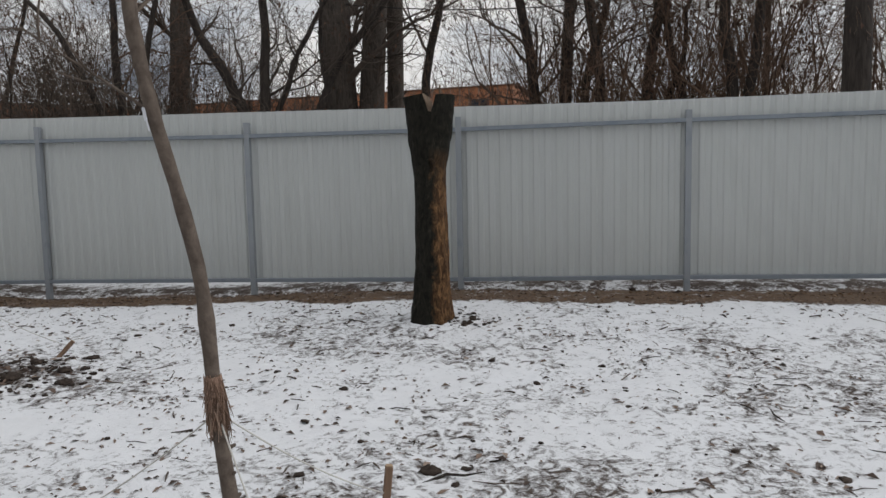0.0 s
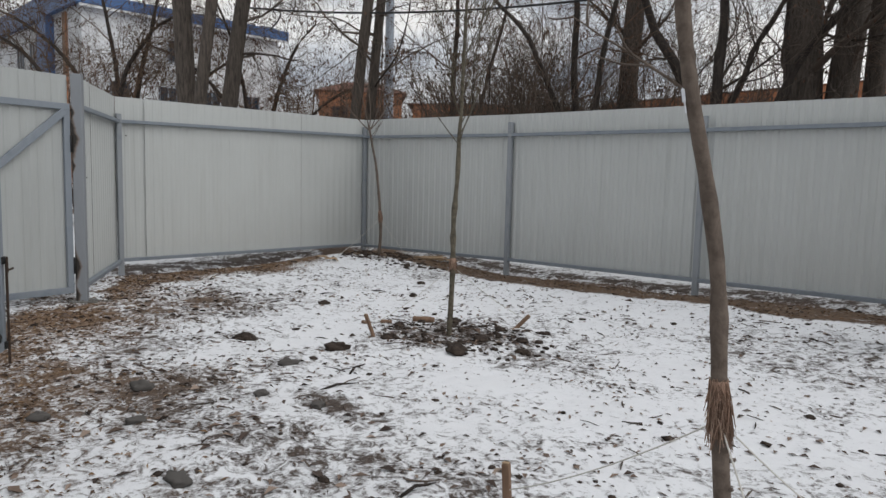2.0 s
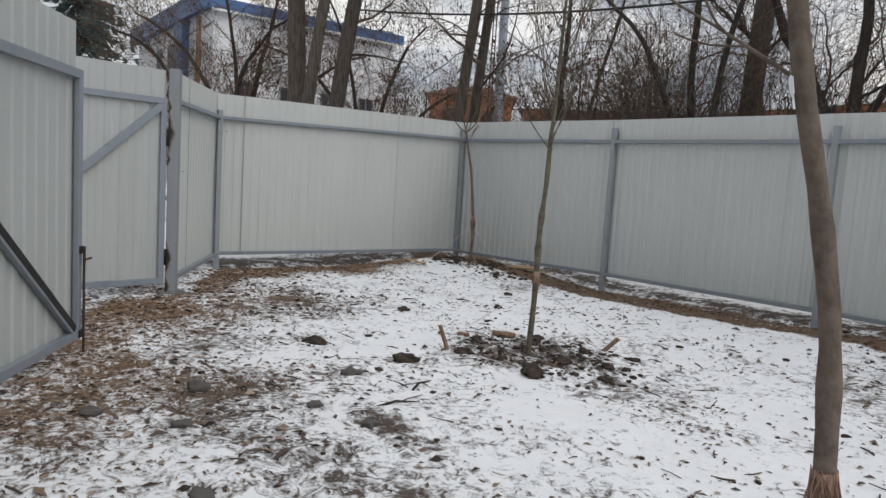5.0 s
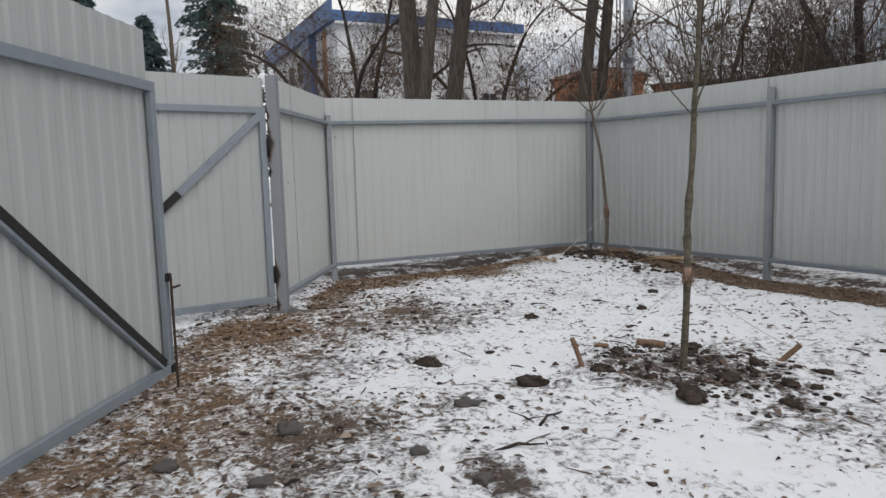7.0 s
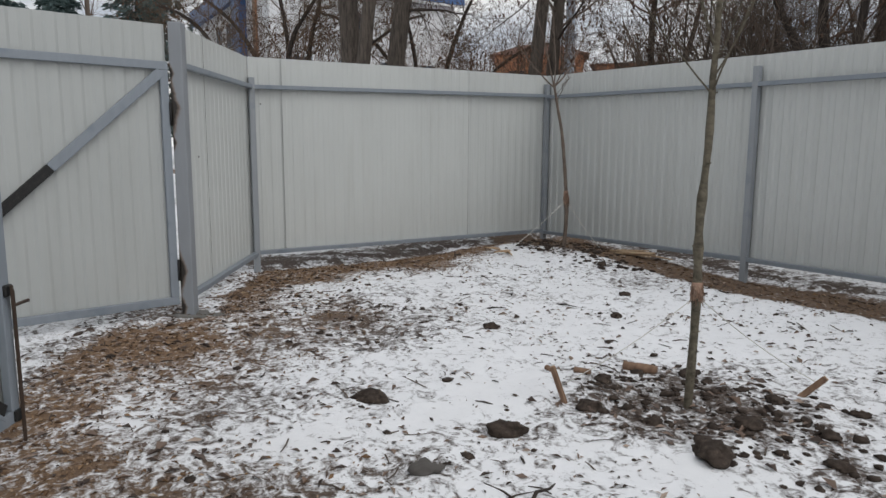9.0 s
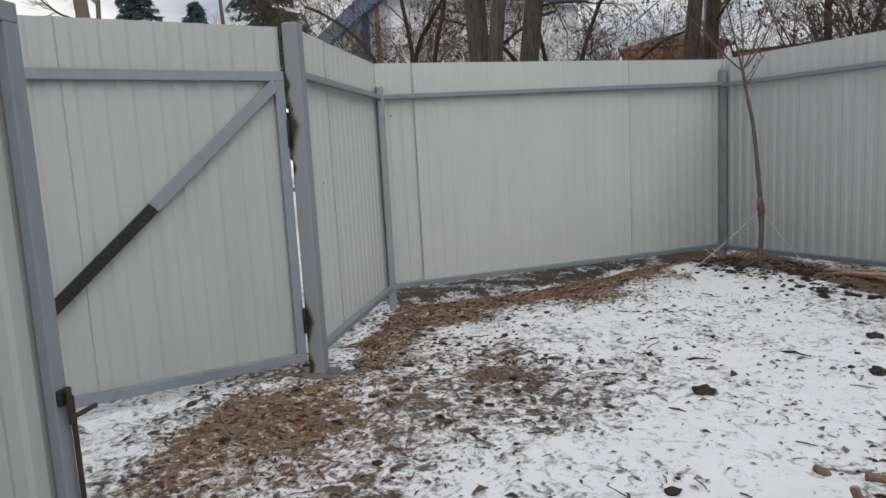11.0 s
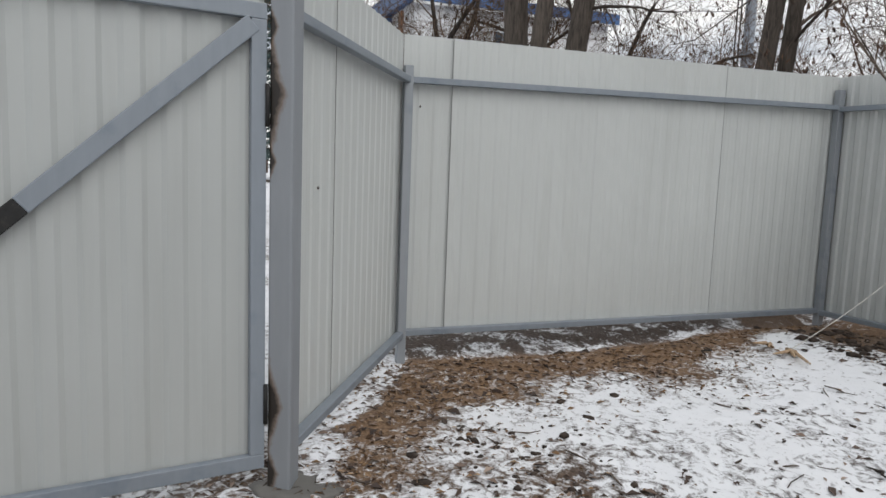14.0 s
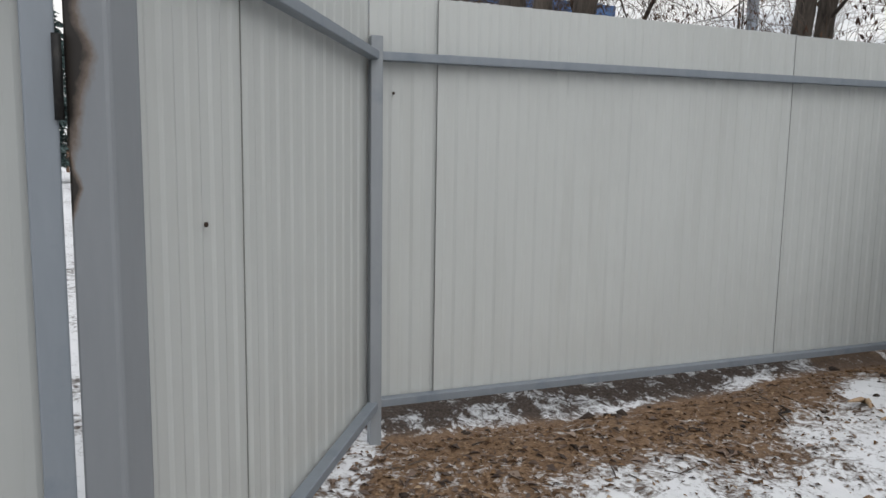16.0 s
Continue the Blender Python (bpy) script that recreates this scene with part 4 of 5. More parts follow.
def far_woods():
    """The band of distant bare trees that closes the view."""
    rng = random.Random(31)
    t = Tubes()
    for k in range(150):
        a = rng.uniform(-10, 190)
        r = rng.uniform(62, 110)
        x, y = -4 + r * math.cos(radians(a)), 3 + r * math.sin(radians(a))
        h = rng.uniform(7, 12)
        pts, rad = wander(rng, (x, y, -0.5), (rng.gauss(0, 0.08), rng.gauss(0, 0.08), 1), h, 0.24, 0.05, 7, 0.06, 0.05)
        t.tube(pts, rad, 5, cap=False)
        sprout(rng, t, None, pts, rad, 0, ((12, h * 0.32, 42, 0.18, 0.05, 4, 3, 0.2), (9, h * 0.13, 40, 0.2, 0.02, 3, 3, 0.1)))
    ob = t.make("far_woods", TWIG_RED)
    tagged(ob, "distant bare winter trees", "woods", kind="stuff")


far_woods()


def spruce(x, y, height, radius, seed):
    rng = random.Random(seed)
    root = thing("spruce", (x, y, 0), "tall dark green spruce behind the fence", "tree", "spruces beyond the gate")
    t = Tubes()
    t.tube([Vector((0, 0, -0.3)), Vector((0, 0, height * 0.5)), Vector((0, 0, height))], [0.28, 0.16, 0.02], 8)
    t.make("trunk", BARK_DARK, root)
    b, n = Tubes(), Tubes()
    z = height * 0.12
    while z < height * 0.985:
        f = 1 - z / height
        reach = radius * (f ** 0.82) + 0.12
        for k in range(int(7 + 7 * f)):
            a = rng.uniform(0, 6.28)
            ln = reach * rng.uniform(0.65, 1.1)
            pts, p, d = [], Vector((0, 0, z + rng.uniform(-0.15, 0.15))), Vector((math.cos(a), math.sin(a), 0.05))
            for s in range(6):
                pts.append(p.copy())
                p = p + d * (ln / 5)
                d = (d + Vector((0, 0, -0.10 if s < 3 else 0.12))).normalized()
            b.tube(pts, [0.035, 0.03, 0.025, 0.02, 0.015, 0.008], 3, cap=False)
            side = Vector((-math.sin(a), math.cos(a), 0))
            for s in range(1, 6):
                for m in range(8):
                    q = pts[s] + side * rng.uniform(-0.35, 0.35) * (1.15 - s / 6) + Vector((0, 0, rng.uniform(-0.30, 0.06)))
                    u = (d * rng.uniform(0.3, 1) + side * rng.uniform(-0.7, 0.7) + Vector((0, 0, rng.uniform(-0.9, 0.1)))).normalized() * rng.uniform(0.18, 0.40)
                    n.flake(q, u, side_way(rng, u.normalized(), 90) * rng.uniform(0.05, 0.10), 0.03)
        z += 0.42 + 0.16 * f
    b.make("crown", BARK_DARK, root, "drooping bare wood of the crown")
    n.make("needles", NEEDLES, root, "drooping blue-green needle sprays", False)


spruce(-50.4, 8.3, 17.8, 5.5, 1)
spruce(-60.5, 0.1, 16.8, 5.2, 2)
spruce(-58.5, 4.2, 13.9, 4.8, 3)
spruce(-57.5, -5.4, 12.0, 5.2, 4)


# ---- trees in the yard ----
def twine(pts, root, name="twine", label="thin white twine", r=0.0022, sag=0.03):
    t = Tubes()
    a, b = Vector(pts[0]), Vector(pts[1])
    line = [a.lerp(b, k / 10) - Vector((0, 0, sag * 4 * (k / 10) * (1 - k / 10))) for k in range(11)]
    t.tube(line, [r] * 11, 5)
    t.make(name, STRING, root, label)


def straw_wrap(root, p, q, r, seed, count=260):
    """Long loose fibres tied at the top of the band and hanging down."""
    rng = random.Random(seed)
    t = Tubes()
    p, q = Vector(p), Vector(q)
    ln = (q - p).length
    for _ in range(count):
        a = rng.uniform(0, 6.28)
        o = Vector((math.cos(a), math.sin(a), 0))
        f1 = rng.uniform(0.45, 1.06)
        f0 = f1 - rng.uniform(0.35, 0.85)
        lean = Vector((-o.y, o.x, 0)) * rng.gauss(0, 0.010)
        flare = rng.uniform(0.0, 0.22) + (0.35 if rng.random() < 0.08 else 0.0)
        c1, c0 = p.lerp(q, f1), p.lerp(q, f0)
        rr = r * rng.uniform(1.0, 1.12)
        t.tube([c1 + o * rr, c1.lerp(c0, 0.5) + o * rr * 1.07 + lean, c0 + o * (rr * (1.05 + flare)) + lean * 1.6], [0.0010, 0.0016, 0.0008], 3)
    t.make("straw_wrap", STRAW, root, "frayed pinkish straw fibres")
    t = Tubes()
    n = 12
    t.tube([p.lerp(q, k / n) for k in range(n + 1)], [r * (1.10 - 0.06 * k / n) * (1 + 0.03 * math.sin(k * 2.3)) for k in range(n + 1)], 12)
    t.make("wrap_core", STRAW, root)


def young_tree(label, path, r0, r1, bark, seed, branches, wrap, ties, knots=7, forks=(), tie_r=0.0026, thick=0.30):
    """path: points of the stem from the ground up; branches: how many, from which height, and their length."""
    rng = random.Random(seed)
    o = Vector(path[0])
    root = thing("young_tree", o, label, "tree", "young planted trees")
    pts, n = [], 40
    P = [Vector(p) - o for p in path]
    P[0].z -= 0.06
    ln = [0.0]
    for a, b in zip(P, P[1:]):
        ln.append(ln[-1] + (b - a).length)
    for k in range(n + 1):
        s = ln[-1] * k / n
        i = max(j for j in range(len(ln)) if ln[j] <= s + 1e-9)
        i = min(i, len(P) - 2)
        f = (s - ln[i]) / (ln[i + 1] - ln[i])
        p0, p1, p2, p3 = P[max(i - 1, 0)], P[i], P[i + 1], P[min(i + 2, len(P) - 1)]
        pts.append(0.5 * ((2 * p1) + (p2 - p0) * f + (2 * p0 - 5 * p1 + 4 * p2 - p3) * f * f + (3 * p1 - p0 - 3 * p2 + p3) * f ** 3))
    rad = [(r0 + (r1 - r0) * (k / n)) * (1 + 0.04 * math.sin(k * 1.9 + seed)) for k in range(n + 1)]
    for _ in range(knots):
        k = rng.randint(6, n - 6)
        rad[k] *= 1.16
    b = Tubes()
    b.tube(pts, rad, 14, rough=0.03, rng=rng)
    for _ in range(knots * 2):
        k = rng.randint(5, n - 3)
        d = side_way(rng, Vector((0, 0, 1)), 60)
        b.tube([pts[k], pts[k] + d * (rad[k] + rng.uniform(0.006, 0.018))], [rad[k] * 0.4, rad[k] * 0.22], 6)
    b.make("trunk", bark, root)
    count, z0, length, spread_deg = branches
    for j in range(count):
        zz = z0 + (pts[-1].z + o.z - z0) * (j / count) ** 1.2
        k = min(range(n + 1), key=lambda i: abs(pts[i].z + o.z - zz))
        d = side_way(rng, Vector((0, 0, 1)), spread_deg)
        bp, br = wander(rng, pts[k], d, length * rng.uniform(0.6, 1.2), max(rad[k] * thick, 0.0036), 0.0028, 7, 0.07, 0.10)
        one = Tubes()
        one.tube(bp, br, 5, cap=False)
        sprout(rng, one, None, bp, br, 0, ((5, length * 0.42, 38, 0.12, 0.08, 4, 3, 0.2),))
        one.make("branch", bark, root, "thin bare branch")
    for way, ln, rb in forks:
        one = Tubes()
        bp, br = wander(rng, pts[-1] - Vector((0, 0, 0.03)), way, ln, rb, rb * 0.35, 10, 0.05, 0.07)
        one.tube(bp, br, 6, cap=False)
        sprout(rng, one, None, bp, br, 0, ((4, ln * 0.4, 35, 0.1, 0.06, 5, 4, 0.3),))
        one.make("branch", bark, root, "thin bare branch")
    if wrap:
        i = min(range(n + 1), key=lambda i: abs(pts[i].z + o.z - wrap[0]))
        j = min(range(n + 1), key=lambda i: abs(pts[i].z + o.z - wrap[1]))
        straw_wrap(root, pts[i], pts[j], rad[i], seed + 5, wrap[2] if len(wrap) > 2 else 260)
        for at in ties:
            twine((pts[i].lerp(pts[j], 0.3), Vector(at) - o), root, r=tie_r)
    return root, pts, rad, o


near, n_pts, n_rad, n_o = young_tree("young planted tree with smooth brown bark and straw wrap",
    [(-1.02, 2.24, ground_z(-1.02, 2.24)), (-1.075, 2.21, 0.37), (-1.10, 2.20, 0.66), (-1.125, 2.20, 1.00), (-1.15, 2.15, 1.25), (-1.18, 2.10, 1.47), (-1.20, 2.07, 1.66), (-1.205, 2.06, 1.80), (-1.20, 2.05, 2.3), (-1.17, 2.06, 3.0)],
    0.0255, 0.011, BARK_SAP, 3, (7, 1.72, 0.70, 46), (0.59, 0.73), [(-1.97, 2.42, 0.06), (-0.81, 2.93, 0.06), (-0.55, 1.75, -0.05)])
# a thin side twig, with a white plastic tag hanging from it
t = Tubes()
tw, tr = wander(random.Random(2), Vector((-1.178, 2.10, 1.47)) - n_o, (-0.75, -0.1, 0.42), 0.42, 0.0045, 0.002, 9, 0.05, 0.05)
t.tube(tw, tr, 6)
sprout(random.Random(5), t, None, tw, tr, 0, ((4, 0.16, 40, 0.1, 0.05, 4, 4, 0.3),))
t.make("branch", BARK_SAP, near, "thin side twig")
bm = bmesh.new()
bar(bm, Vector((-1.196, 2.080, 1.485)) - n_o, Vector((-1.190, 2.080, 1.452)) - n_o, 0.009, 0.003, (1, 0, 0), 0.001)
bar(bm, Vector((-1.198, 2.082, 1.488)) - n_o, Vector((-1.186, 2.086, 1.425)) - n_o, 0.004, 0.002, (0.6, 0.8, 0), 0.0006)
part("tag", bm, TAG, near, "white plastic nursery tag")

young_tree("young planted tree with mottled green-grey stem", [(-4.37, 4.585, ground_z(*MID_TREE)), (-4.40, 4.645, 0.45), (-4.445, 4.69, 0.9), (-4.455, 4.735, 1.3), (-4.48, 4.77, 1.65), (-4.50, 4.81, 1.85), (-4.56, 4.89, 2.4), (-4.62, 5.0, 3.4)],
           0.0240, 0.010, BARK_SAP2, 8, (24, 1.55, 0.95, 31), (0.50, 0.58, 110), [(-4.77, 4.07, 0.02), (-4.09, 5.29, 0.02)], 10)
young_tree("thin bent young tree beside the corner post", [(-8.15, 7.0, ground_z(*CORNER_TREE)), (-8.15, 7.03, 0.40), (-8.15, 7.02, 0.72), (-8.15, 6.94, 1.37), (-8.15, 6.86, 1.7), (-8.15, 6.79, 1.98)],
           0.024, 0.013, BARK_SAP, 9, (2, 1.80, 0.25, 40), (0.66, 0.78), [(-8.5, 6.35, 0.02), (-7.85, 7.35, 0.08)], 8,
           [((0.05, -0.85, 0.42), 0.85, 0.009), ((-0.1, 0.75, 0.55), 1.05, 0.010), ((0.1, -0.25, 1.0), 1.0, 0.009), ((-0.2, 0.25, 1.0), 1.1, 0.009), ((0.5, 0.15, 0.6), 0.7, 0.008)], 0.0034)


def build_stump():
    o = Vector((STUMP[0], STUMP[1], 0))
    foot = ground_z(*STUMP)
    root = thing("tree_stump", (o.x, o.y, foot), "tall sawn-off dark tree stump with torn orange bark", "tree stump")
    sides, rows = 64, 110

    def half(z):
        return float(np.interp(z, [0, 0.12, 0.3, 0.6, 1.0, 1.35, 1.5, 1.7, 2.1], [0.215, 0.19, 0.165, 0.15, 0.137, 0.142, 0.158, 0.195, 0.243]))

    def shift(z):
        return float(np.interp(z, [0, 0.5, 1.0, 1.5, 2.1], [0.0, -0.005, 0.0, -0.008, 0.0]))

    def top(x):
        notch = 0.16 * min(1.0, max(0.0, 1.25 - abs(x - 0.035) / 0.042))
        return (2.032 + 0.10 * (x + 0.10) * (1 if x < 0.05 else 0.1)) - notch - foot

    verts, faces = [], []
    for r in range(rows + 1):
        for s in range(sides):
            t = 2 * math.pi * s / sides
            f = r / rows
            z0 = f * 2.0
            w = half(z0)
            depth = w * (0.95 - 0.25 * smooth(1.4, 2.0, np.array(z0)))
            k = 1 + 0.11 * noise.noise(Vector((math.cos(t) * 1.4, math.sin(t) * 1.4, z0 * 2.6))) + 0.05 * noise.noise(Vector((math.cos(t) * 4, math.sin(t) * 4, z0 * 7))) + 0.035 * noise.noise(Vector((math.cos(t) * 9, math.sin(t) * 9, z0 * 16)))
            k += 0.12 * max(0, math.cos(5 * t)) * math.exp(-z0 * 7)
            x, y = math.cos(t) * w * k + shift(z0), math.sin(t) * float(depth) * k
            z = f * (top(x) + 0.08) - 0.08
            verts.append((x, y, z))
        if r:
            for s in range(sides):
                a, b = (r - 1) * sides + s, (r - 1) * sides + (s + 1) % sides
                faces.append((a, b, b + sides, a + sides))
    mesh_ob("trunk", verts, faces, STUMP_BARK, root, "dark rough bark, torn away on one side", True)
    # sawn top
    ring = verts[-sides:]
    cv, cf = list(ring), []
    inner = 6
    for k in range(1, inner + 1):
        for x, y, z in ring:
            f = 1 - k / inner * 0.97
            cv.append((x * f, y * f, top(x * f) + 0.004))
    for k in range(inner):
        for s in range(sides):
            a, b = k * sides + s, k * sides + (s + 1) % sides
            cf.append((a, b, b + sides, a + sides))
    cf.append(tuple(inner * sides + s for s in range(sides)))
    mesh_ob("sawn_top", cv, cf, SAWN, root, "pale sawn wood with a notch")
    # upright splinter left standing beside the notch
    bm = bmesh.new()
    bar(bm, (0.088, 0.02, 1.96 - foot), (0.094, 0.02, 2.13 - foot), 0.016, 0.012, (1, 0, 0), 0.003)
    part("splinter", bm, SAWN, root, "pale upright splinter of wood")
    # knot hole
    t = Tubes()
    pts = [Vector((0.03 + 0.028 * math.cos(a), -0.148 - 0.004 * math.cos(2 * a), 1.44 - foot + 0.05 * math.sin(a))) for a in np.linspace(0, 6.283, 15)]
    t.tube(pts, [0.014] * 15, 7, cap=False)
    t.make("knot", STUMP_BARK, root, "healed knot ring")
    return root


def stump_bark():
    m = Mat("torn_stump_bark", 0.9, 0.0, 0.2)
    ridges = m.noise(26, 6, 0.68, (1, 1, 0.42), 0.8)
    tone = m.noise(2.6, 5)
    dark = m.ramp(ridges, [(0.34, (0.004, 0.004, 0.003)), (0.60, (0.020, 0.018, 0.013)), (0.8, (0.062, 0.056, 0.040))])
    bare = m.ramp(m.noise(24, 7, 0.68, (1, 1, 0.40), 0.9), [(0.32, (0.014, 0.009, 0.006)), (0.48, (0.080, 0.042, 0.020)), (0.62, (0.21, 0.115, 0.052)), (0.78, (0.36, 0.23, 0.12))])
    sep = m.n.new("ShaderNodeSeparateXYZ")
    m.l.new(m.co, sep.inputs[0])
    side = m.step(sep.outputs["X"], -0.02, 0.11)
    high = m.step(sep.outputs["Z"], 1.50, 1.15)
    torn = m.step(m.math("ADD", m.math("MULTIPLY", side, 0.40), m.noise(6.5, 7, 0.7, (1, 1, 0.55), 0.9)), 0.65, 0.82)
    m.color(m.mix(m.math("MULTIPLY", torn, high), dark, bare))
    return m.bump(ridges, 0.8, 0.018).m


STUMP_BARK = stump_bark()
SAWN = wood_material("weathered_sawn_wood", (0.085, 0.058, 0.038), (0.27, 0.20, 0.14))
build_stump()


# ---- small things on the ground ----
def stake(x, y, h, lean, r, label):
    z = ground_z(x, y)
    root = thing("wooden_stake", (x, y, z), label, "stake", "tying stakes")
    bm = bmesh.new()
    w = Vector((lean[0], lean[1], 1)).normalized()
    bar(bm, -w * 0.12, w * h, r * 2, r * 1.7, (1, 0.3, 0), r * 0.35)
    part("shaft", bm, STAKE_WOOD, root, "split weathered wood")
    bm = bmesh.new()
    bar(bm, w * (h + 0.0005), w * (h + 0.004), r * 1.7, r * 1.4, (1, 0.3, 0), 0.001)
    part("cut_end", bm, CUT_WOOD, root)


stake(-1.97, 2.42, 0.205, (-0.10, 0.02), 0.016, "short split wooden stake in the snow")
stake(-0.81, 2.94, 0.205, (0.10, 0.05), 0.016, "short orange-brown wooden stake in the snow")
stake(-4.74, 4.06, 0.20, (-0.42, -0.15), 0.014, "leaning wooden stake beside the young tree")
stake(-4.12, 5.20, 0.16, (0.75, 0.55), 0.016, "steeply leaning wooden stake beside the young tree")


def log(x, y, length, r, turn, label):
    z = ground_z(x, y)
    root = thing("log_piece", (x, y, z + r * 0.6), label, "log", "sawn branch pieces")
    rng = random.Random(int(x * 100))
    d = Vector((math.cos(radians(turn)), math.sin(radians(turn)), 0.04))
    t = Tubes()
    t.tube([d * (length * (k / 8 - 0.5)) for k in range(9)], [r * rng.uniform(0.9, 1.1) for _ in range(9)], 10, rough=0.06, rng=rng)
    t.make("log", STAKE_WOOD, root)


log(-4.90, 4.80, 0.20, 0.030, 25, "short bark-brown log lying in the snow")
log(-5.02, 4.44, 0.10, 0.018, 25, "pale sawn log end")
log(-5.20, 4.34, 0.07, 0.016, -10, "brown sawn log end")

rng = random.Random(9)
for x, y, s, label in CLODS:
    root_z = ground_z(x, y)
    bm = bmesh.new()
    clod(bm, (0, 0, s * 0.12), s, rng, 0.48, 3)
    ob = part("stone" if "stone" in label else "earth_clod", bm, STONE if "stone" in label else SOIL, None, "", True)
    ob.location = (x, y, root_z)
    tagged(ob, label + " on the ground" if len(label.split()) < 4 else label, "stone" if "stone" in label else "clod")


def scatter(name, count, weight, material, sizes, seed, label, area, thick=False, lift=0.004):
    rs = np.random.RandomState(seed)
    t = Tubes()
    rng = random.Random(seed)
    x = rs.uniform(area[0], area[1], count * 4)
    y = rs.uniform(area[2], area[3], count * 4)
    keep = np.nonzero(rs.rand(count * 4) < weight(x, y))[0][:count]
    zs = heights(x, y)
    for i in keep:
        s = rng.uniform(*sizes) * rng.choice((0.7, 1.0, 1.0, 1.5))
        a = rng.uniform(0, 6.28)
        p = Vector((x[i], y[i], zs[i] + lift))
        u = Vector((math.cos(a), math.sin(a), rng.gauss(0, 0.16))).normalized()
        v = Vector((-math.sin(a), math.cos(a), rng.gauss(0, 0.30))).normalized()
        if thick:
            bend = v * rng.uniform(-0.3, 0.3) * s
            r = rng.uniform(0.002, 0.005)
            t.tube([p - u * s, p + bend + Vector((0, 0, 0.004)), p + u * s], [r, r * 1.1, r * 0.6], 4)
        else:
            t.flake(p, u * s, v * s * rng.uniform(0.22, 0.6), rng.uniform(0.1, 0.5) * s)
    ob = t.make(name, material, None, "", False)
    tagged(ob, label, "debris", kind="stuff")


YARD = (-9.2, 2.5, 1.0, 7.55)


def inside_yard(x, y):
    d = (x - GPOST.x) * GATE_IN.x + (y - GPOST.y) * GATE_IN.y
    return (d > -0.7) * 1.0


def clump(x, y):
    return smooth(0.38, 0.70, fractal(x * 2.4, y * 2.4, 4))


scatter("snow_litter", 6500, lambda x, y: inside_yard(x, y) * (0.07 + 0.88 * clump(x, y)), LITTER, (0.007, 0.022), 1, "dark leaf scraps scattered over the snow", YARD)
scatter("gate_litter", 1700, lambda x, y: inside_yard(x, y) * np.clip(thin_amount(x, y) * 1.25 - 0.20, 0, 1), LITTER, (0.013, 0.034), 2, "dark wet leaves and bark scraps on trodden snow", (-9.0, -2.0, 1.0, 5.4))
scatter("leaf_wisps", 420, lambda x, y: inside_yard(x, y) * (0.10 + 0.85 * clump(x, y)), LITTER, (0.016, 0.034), 15, "larger curled dark leaves lying on the snow", YARD)
scatter("brown_litter", 17000, lambda x, y: litter_amount(x, y), LITTER_BROWN, (0.006, 0.018), 3, "brown leaf litter along the fence and gate", (-9.2, 3.0, 0.8, 7.45))
scatter("twigs_on_snow", 520, lambda x, y: inside_yard(x, y) * (0.25 + 0.75 * clump(x, y)), TWIG, (0.02, 0.075), 4, "thin dark twigs lying on the snow", YARD, True)
rs_soil = lambda x, y: np.exp(-((((x + 4.30) / 0.75) ** 2 + ((y - 4.62) / 0.50) ** 2)) ** 2)


def crumbs(name, count, weight, area, sizes, seed, label):
    rs = np.random.RandomState(seed)
    rng = random.Random(seed)
    x, y = rs.uniform(area[0], area[1], count * 5), rs.uniform(area[2], area[3], count * 5)
    keep = np.nonzero(rs.rand(count * 5) < weight(x, y))[0][:count]
    zs = heights(x, y)
    src = bmesh.new()
    bmesh.ops.create_icosphere(src, subdivisions=1, radius=1.0)
    base = [v.co.copy() for v in src.verts]
    tri = [tuple(v.index for v in f.verts) for f in src.faces]
    src.free()
    V, F = [], []
    for i in keep:
        s = rng.uniform(*sizes) * rng.choice((0.6, 1, 1, 1.7))
        off = Vector((rng.uniform(0, 90), rng.uniform(0, 90), 0))
        k0 = len(V)
        for c in base:
            k = 1 + 0.95 * noise.noise(c * 1.9 + off)
            V.append((x[i] + c.x * s * k, y[i] + c.y * s * k, zs[i] + s * 0.1 + c.z * s * 0.48 * k))
        F += [tuple(k0 + j for j in f) for f in tri]
    tagged(mesh_ob(name, V, F, SOIL, None, "", True), label, "soil", kind="stuff")


crumbs("soil_crumbs", 300, rs_soil, (-5.4, -3.3, 3.9, 5.4), (0.010, 0.024), 6, "loose dark crumbs of earth round the tree")
crumbs("corner_soil_crumbs", 260, lambda x, y: np.exp(-((((x + 7.9) / 0.95) ** 2 + ((y - 6.95) / 0.42) ** 2)) ** 2), (-9.1, -6.5, 6.3, 7.5), (0.012, 0.030), 7, "loose brown crumbs of earth by the corner")
crumbs("gate_soil_crumbs", 90, lambda x, y: np.exp(-((((x + 7.25) / 0.5) ** 2 + ((y - 3.75) / 0.32) ** 2))), (-8.2, -6.2, 3.2, 4.4), (0.007, 0.018), 8, "loose dark crumbs of earth by the gate post")
crumbs("stump_crumbs", 70, lambda x, y: np.exp(-((((x - STUMP[0] - 0.30) / 0.28) ** 2 + ((y - STUMP[1] + 0.02) / 0.16) ** 2))), (-1.7, -0.2, 5.9, 6.7), (0.008, 0.026), 14, "dark bark crumbs at the foot of the stump")
crumbs("yard_crumbs", 500, lambda x, y: inside_yard(x, y) * (0.15 + 0.5 * clump(x, y)), (-8.8, 2.0, 1.2, 6.9), (0.006, 0.020), 10, "small dark crumbs of earth on the snow")
crumbs("fence_foot_crumbs", 260, lambda x, y: np.exp(-((y - 7.55) / 0.09) ** 2) + np.exp(-((x + 9.2) / 0.10) ** 2) * (y > 3.8), (-9.3, 3.0, 3.8, 7.7), (0.012, 0.034), 12, "dark clods under the fence")


